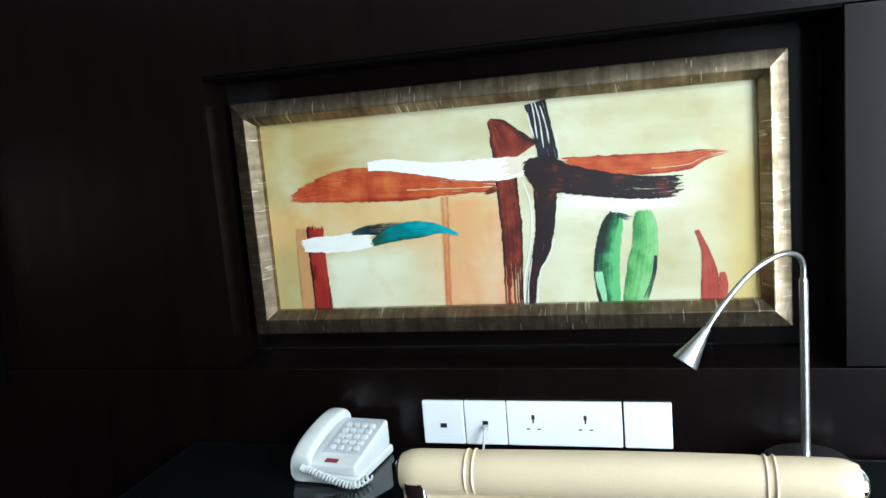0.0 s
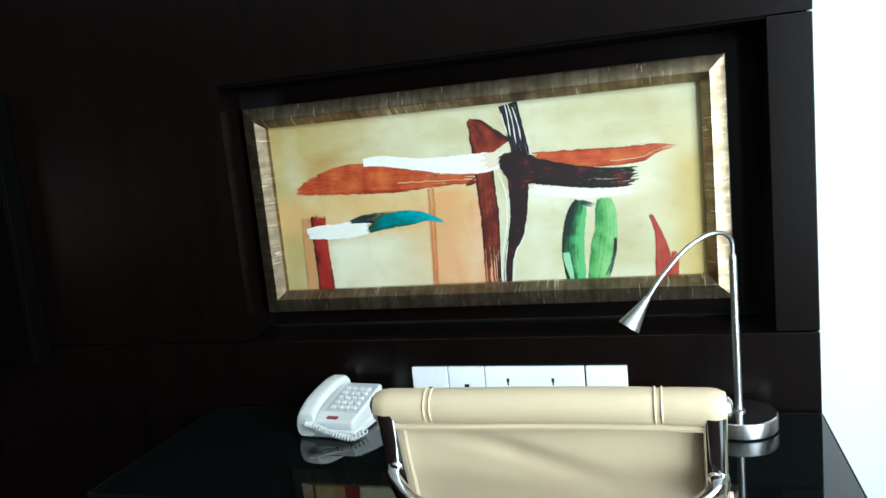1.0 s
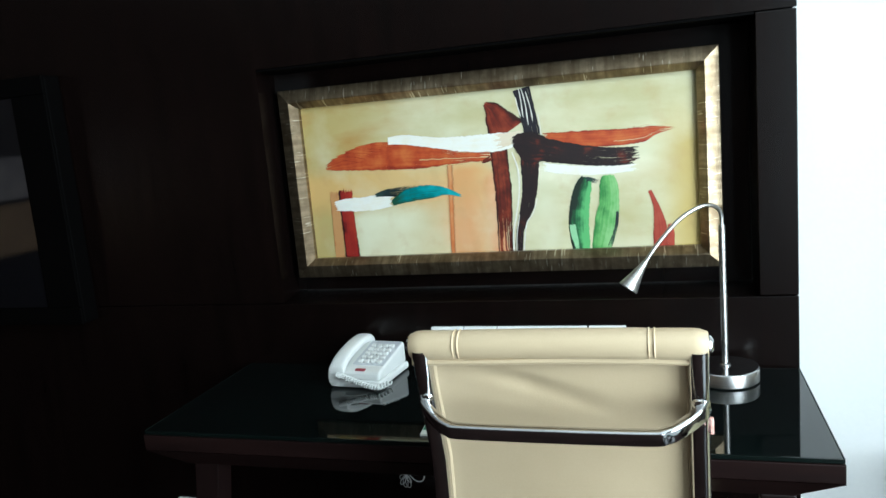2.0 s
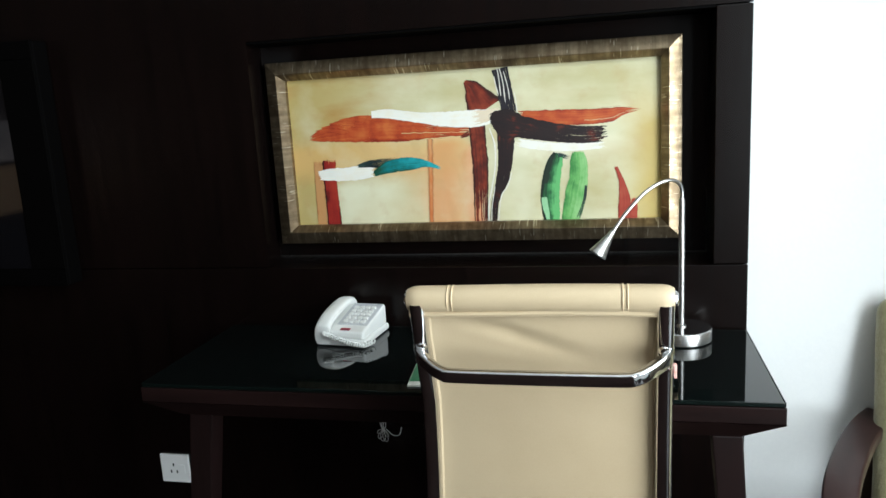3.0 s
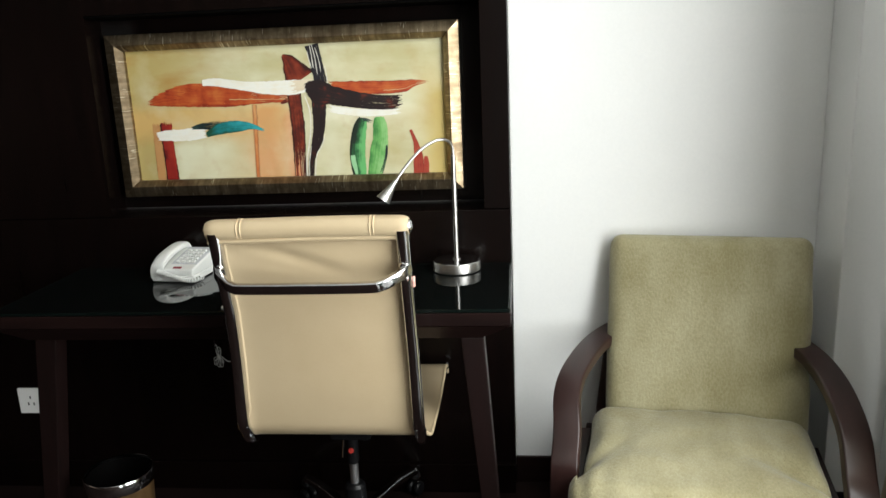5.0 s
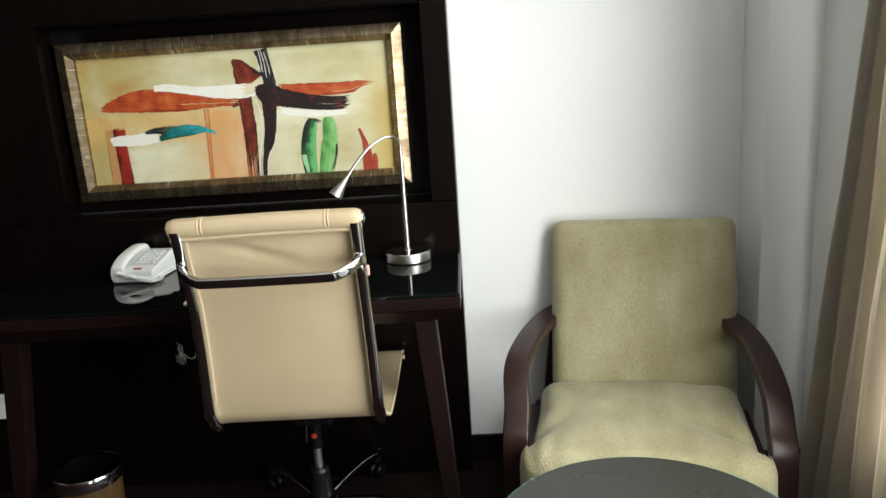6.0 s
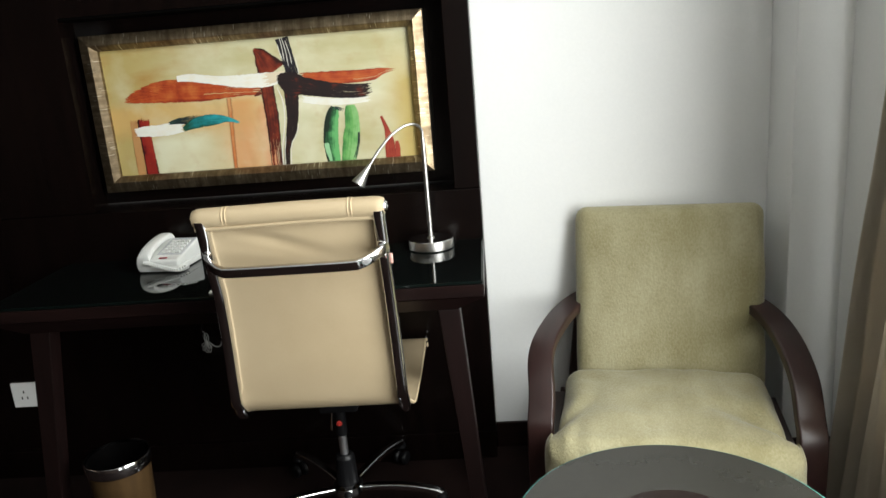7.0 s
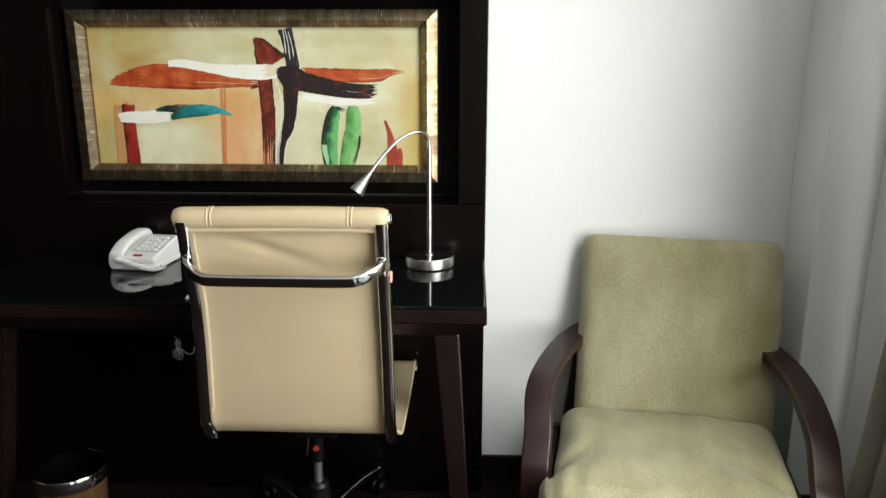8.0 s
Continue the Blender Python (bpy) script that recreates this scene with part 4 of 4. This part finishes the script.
part("pedestal", lathe([(0.11, 0.487), (0.10, 0.47), (0.045, 0.45), (0.035, 0.40), (0.035, 0.08), (0.06, 0.04), (0, 0.04)], 40), WENGE, tb)
part("foot", lathe([(0, 0.04), (0.19, 0.036), (0.20, 0.02), (0.20, 0.0), (0, 0)], 56), WENGE_H, tb)


# ---- the desk lamp ----
def make_lamp():
    l = thing("desk_lamp", "brushed steel gooseneck reading lamp on a round base", "lamp", pose(0.326, 1.277, 0.7605))
    part("base", lathe([(0, 0.0), (0.064, 0.0), (0.0675, 0.003), (0.0675, 0.027), (0.0665, 0.029)], 64), STEEL, l, "round brushed steel base")
    part("base_top", lathe([(0.0666, 0.0292), (0.065, 0.0305), (0.012, 0.031), (0, 0.031)], 64), CHROME, l, "polished top of the base")
    part("pole", lathe([(0.011, 0.031), (0.011, 0.034), (0.0068, 0.036), (0.0068, 0.326), (0.0055, 0.330), (0, 0.330)], 24), STEEL, l)
    neck = smooth_line([(0, 0, 0.325), (-0.0005, -0.002, 0.350), (-0.008, -0.010, 0.366), (-0.024, -0.024, 0.374), (-0.048, -0.037, 0.371), (-0.084, -0.051, 0.350),
                        (-0.124, -0.066, 0.308), (-0.152, -0.079, 0.270)], 7)
    part("gooseneck", tube(neck, 0.0042, 12), STEEL, l, "bent flexible neck")
    d = (neck[-1] - neck[-6]).normalized()
    head = lathe([(0, -0.004), (0.006, -0.003), (0.0075, 0.008), (0.0125, 0.030), (0.0195, 0.056), (0.0205, 0.060), (0.0185, 0.060), (0.010, 0.048), (0, 0.047)], 32)
    part("lamp_head", head, STEEL, l, "small conical lamp head", m=Matrix.Translation(neck[-1]) @ d.to_track_quat("Z", "Y").to_matrix().to_4x4())
    return l


make_lamp()


# ---- the telephone ----
def make_phone():
    t = thing("telephone", "white push-button telephone with coiled cord on the desk", "telephone", pose(-0.471, 1.256, 0.7605, 0, 0, -6) @ Matrix.Diagonal((0.77, 0.77, 0.77, 1)))
    foot = box(-0.086, 0.086, -0.100, 0.100, 0.002, 0.024, 0.008, 3)
    part("foot", foot, PHONE, t)
    body = box(-0.080, 0.080, -0.093, 0.096, 0.022, 0.090, 0.010, 3)
    for v in body.verts:
        if v.co.z > 0.04:
            v.co.z -= 0.042 * (0.096 - v.co.y) / 0.189
    part("body", body, PHONE, t, "white wedge-shaped body")
    slope = math.degrees(math.atan2(0.042, 0.189))

    def top(y):
        return 0.090 - 0.042 * (0.096 - y) / 0.189
    part("keypad_plate", box(-0.056, 0.049, -0.070, 0.074, -0.001, 0.0012, 0.0008), PHONE_G, t, "silver grey keypad plate", m=pose(0.026, 0.018, top(0.018), slope, 0, 0))
    for r in range(5):
        for k in range(4):
            y = -0.036 + 0.0225 * r
            part("key", box(-0.0080, 0.0080, -0.0070, 0.0070, 0, 0.0085, 0.0034), PHONE, t, m=pose(-0.006 + 0.0205 * k, y, top(y) + 0.001, slope, 0, 0))
    part("message_light", box(-0.016, 0.016, -0.006, 0.006, 0, 0.003, 0.001), RED, t, "dark red message lamp", m=pose(0.012, -0.079, top(-0.079), slope, 0, 0))
    hs = smooth_line([(-0.057, -0.106, 0.042), (-0.057, -0.098, 0.058), (-0.057, -0.058, 0.080), (-0.057, 0.0, 0.094), (-0.057, 0.055, 0.101), (-0.057, 0.092, 0.099), (-0.057, 0.106, 0.088)], 8)
    hand = bmesh.new()
    rings = []
    for i, p in enumerate(hs):
        u = i / (len(hs) - 1)
        end = max(abs(2 * u - 1) ** 5, 0)
        w = 0.0255 + 0.003 * end - (0.007 if i in (0, len(hs) - 1) else 0)
        h = 0.013 + 0.015 * end - (0.006 if i in (0, len(hs) - 1) else 0)
        rings.append([hand.verts.new(p + Vector((w * math.copysign(abs(math.cos(q)) ** 0.6, math.cos(q)), 0, h * math.copysign(abs(math.sin(q)) ** 0.6, math.sin(q)) - 0.013 * end)))
                      for q in np.linspace(0, 2 * math.pi, 25)[:-1]])
    for a, b in zip(rings, rings[1:]):
        for k in range(24):
            hand.faces.new((a[k], a[(k + 1) % 24], b[(k + 1) % 24], b[k]))
    hand.faces.new(rings[0][::-1]), hand.faces.new(rings[-1])
    part("handset", hand, PHONE, t, "white handset resting in its cradle")
    route = smooth_line([(-0.050, -0.114, 0.044), (-0.030, -0.112, 0.040), (0.00, -0.113, 0.031), (0.03, -0.114, 0.022), (0.06, -0.114, 0.015), (0.086, -0.106, 0.012), (0.099, -0.06, 0.012)], 60)
    coil = []
    for i, p in enumerate(route[:-1]):
        d = (route[i + 1] - p).normalized()
        s = d.cross(Vector((0, 0, 1))).normalized()
        q = i * 2 * math.pi / 17
        coil.append(p + s * 0.0066 * math.cos(q) + s.cross(d) * 0.0066 * math.sin(q))
    part("coiled_cord", tube(coil, 0.0026, 6), PHONE, t, "white coiled cord")
    return t


make_phone()


# ---- sockets ----
def socket(name, label, x0, x1, z0, z1, holes, group="sockets over the desk"):
    s = thing(name, label, "socket", pose((x0 + x1) / 2, PANEL_Y, (z0 + z1) / 2), group)
    w, h = (x1 - x0) / 2 - 0.0008, (z1 - z0) / 2
    part("plate", box(-w, w, -0.009, -0.0005, -h, h, 0.0025), PLATE, s)
    for cx, cz, hw, hh, kind in holes:
        part("rocker" if kind else "slot", box(cx - hw, cx + hw, -0.0098 if kind else -0.0093, -0.0085, cz - hh, cz + hh, 0.0008), PLATE if kind else PIT, s)
    return s


def universal(cx):
    return [(cx, 0.013, 0.0030, 0.0045, 0), (cx, 0.006, 0.0016, 0.0045, 0), (cx - 0.010, -0.010, 0.0034, 0.0012, 0), (cx + 0.010, -0.010, 0.0034, 0.0012, 0), (cx + 0.026, -0.002, 0.009, 0.012, 1), (cx + 0.020, 0.001, 0.0007, 0.005, 0)]


socket("data_socket", "white data socket plate on the dark panel", -0.342, -0.259, 0.770, 0.856, [(0.0, -0.006, 0.0065, 0.0045, 0)])
socket("data_socket", "white telephone socket plate with a cable plugged in", -0.259, -0.177, 0.770, 0.856, [(0.0, 0.000, 0.0055, 0.0045, 0)])
socket("power_socket", "white double power socket plate with switches", -0.177, 0.036, 0.770, 0.856, universal(-0.056) + universal(0.040))
socket("light_switch", "white single switch plate on the dark panel", 0.038, 0.123, 0.770, 0.856, [(0, 0, 0.012, 0.022, 1), (-0.001, 0.0, 0.0012, 0.005, 0)])
socket("wall_socket", "white power socket low on the dark panel", -1.149, -1.055, 0.268, 0.356,
       [(-0.004, 0.012, 0.0022, 0.005, 0), (-0.013, -0.010, 0.0022, 0.005, 0), (0.006, -0.010, 0.0022, 0.005, 0), (0.024, 0.0, 0.009, 0.013, 1)], "sockets near the floor")

cable = thing("phone_cable", "white telephone cable plugged into the socket", "cable", pose(-0.216, PANEL_Y - 0.006, 0.806))
part("plug", box(-0.005, 0.005, -0.014, -0.001, -0.004, 0.004, 0.001), CORD, cable)
part("cord", tube(smooth_line([(0, -0.012, 0), (-0.002, -0.020, -0.008), (-0.004, -0.022, -0.028), (-0.002, -0.024, -0.042), (0.03, -0.030, -0.0425), (0.062, -0.030, -0.0425)], 8), 0.0022, 8), CORD, cable)
part("coupler", box(0.060, 0.082, -0.036, -0.024, -0.0455, -0.034, 0.002), CORD, cable)

tie = thing("tied_cable", "bundle of thin white cable hanging under the desk", "cable", pose(-0.441, PANEL_Y - 0.02, 0.468))
for turn, reach, wide in ((100, 0.042, 0.006), (84, 0.036, 0.006), (75, 0.024, 0.005), (205, 0.020, 0.005), (240, 0.026, 0.006), (262, 0.034, 0.008), (285, 0.032, 0.009), (310, 0.022, 0.006)):
    c1, s1 = math.cos(radians(turn)), math.sin(radians(turn))
    loop = []
    for q in np.linspace(0, 2 * math.pi, 26):
        a, b = reach * (1 - math.cos(q)) / 2, wide * math.sin(q) * (0.6 + 0.4 * math.sin(q / 2))
        loop.append((a * c1 - b * s1, 0.004 * math.sin(q + turn), a * s1 + b * c1))
    part("loop", tube(loop, 0.0008, 6, up=(0, 1, 0)), CORD, tie)
part("knot", tube([(0.004 * math.cos(q), 0.004 * math.sin(q), 0.0012 * q - 0.008) for q in np.linspace(0, 13, 40)], 0.0012, 6, up=(0, 1, 0)), CORD, tie)
part("tail", tube(smooth_line([(0.008, 0, 0.004), (0.028, -0.002, -0.012), (0.045, 0.0, -0.010), (0.052, 0.0, 0.012)], 6), 0.0014, 6, up=(0, 1, 0)), CORD, tie)
part("hanger", tube(smooth_line([(-0.004, 0.0, 0.015), (-0.010, 0.002, 0.05), (0.004, 0.006, 0.12), (0.01, 0.008, 0.205)], 6), 0.0014, 6, up=(0, 1, 0)), BLACK, tie)

# ---- folded card on the desk ----
card = thing("folded_card", "green and white folded card lying on the desk", "card", pose(-0.198, 1.00, 0.7605, 0, 0, 6))
part("cover", box(-0.05, 0.05, -0.035, 0.075, 0.004, 0.0055), GREEN, card, "green cover")
part("page", box(-0.052, 0.05, -0.055, 0.074, 0.0, 0.0035), PAPER, card, "white page")

# ---- waste bin ----
bn = thing("waste_bin", "brown round waste bin with a chrome rim and black inside", "bin", pose(-0.608, 0.980, 0))
part("body", lathe([(0, 0), (0.072, 0), (0.075, 0.004), (0.0865, 0.262)], 56), BINWOOD, bn)
part("rim", lathe([(0.0868, 0.247), (0.0915, 0.248), (0.0925, 0.279), (0.0905, 0.282), (0.0875, 0.281), (0.0855, 0.262)], 56), CHROME, bn, "chrome rim band")
part("liner", lathe([(0.0848, 0.274), (0.081, 0.20), (0.072, 0.012), (0, 0.012)], 48), MATTE, bn)


# ---- curtain ----
def make_curtain():
    c = thing("curtain", "beige satin curtain gathered in deep folds beside the window", "curtain", pose(1.425, 0.9, 0))
    bm = bmesh.new()
    n, h = 260, 30
    rows = []
    for j in range(h + 1):
        z = 0.015 + 2.44 * j / h
        row = []
        for i in range(n + 1):
            u = i / n
            spread = 0.21 * max(0, 1 - z / 1.6)
            y = (-0.155 + spread) - u * (0.25 + spread) + 0.012 * math.sin(u * 20 + 1.5)
            deep = (0.036 + 0.016 * math.sin(u * 9)) * (1 + 0.3 * math.sin(u * 13 + z * 0.9))
            x = deep * math.sin(u * 50 + 0.6 * math.sin(z * 1.3 + u * 5)) + 0.006 * math.sin(u * 131 + 2 * z) + 0.008 * noise.noise(Vector((u * 12, z * 2.2, 0))) - 0.015 * max(0, 1 - z)
            row.append(bm.verts.new((x, y, z)))
        rows.append(row)
    for a, b in zip(rows, rows[1:]):
        for i in range(n):
            bm.faces.new((a[i], a[i + 1], b[i + 1], b[i]))
    bmesh.ops.solidify(bm, geom=bm.faces[:], thickness=0.003)
    part("cloth", bm, CURTAIN, c)
    part("rail", tube([(0, 0.20, 2.48), (0, -3.6, 2.48)], 0.012, 10), ALU, c)
    return c


make_curtain()

# ---- television on the dark panel ----
tv = thing("television", "black flat television on the dark wall panel", "television", pose(-1.90, 1.30, 1.22))
part("housing", box(-0.58, 0.58, 0.002, 0.058, -0.335, 0.335, 0.006), MATTE, tv)
part("screen", box(-0.470, 0.470, -0.002, 0.0015, -0.285, 0.285), SCREEN, tv, "glossy black screen")
for z0, z1 in ((-0.335, -0.287), (0.287, 0.335)):
    part("bezel", box(-0.58, 0.58, -0.006, 0.001, z0, z1, 0.003), MATTE, tv)
for x0, x1 in ((-0.58, -0.472), (0.472, 0.58)):
    part("bezel", box(x0, x1, -0.006, 0.001, -0.2865, 0.2865, 0.003), MATTE, tv)

# ---- the far side of the room, which the screen mirrors ----
hb = thing("headboard", "tan upholstered headboard against the brown wall", "headboard", pose(-3.398, -0.7, 0))
part("padding", cushion(0.08, 1.9, 0.29, 0.03, 8), TAN, hb, m=pose(0.05, 0, 0.955))
part("backing", box(0, 0.04, -0.97, 0.97, 0, 0.81, 0.004), WENGE_H, hb)
wp = thing("wall_picture", "pale picture above the headboard", "picture", pose(-3.398, -0.7, 1.24))
part("print", box(0.002, 0.012, -0.8, 0.8, -0.12, 0.12), PRINT, wp)
for z0, z1 in ((-0.135, -0.121), (0.121, 0.135)):
    part("frame", box(0.002, 0.022, -0.815, 0.815, z0, z1, 0.002), WENGE_H, wp)
for y0, y1 in ((-0.815, -0.801), (0.801, 0.815)):
    part("frame", box(0.002, 0.022, y0, y1, -0.1205, 0.1205, 0.002), WENGE_H, wp)
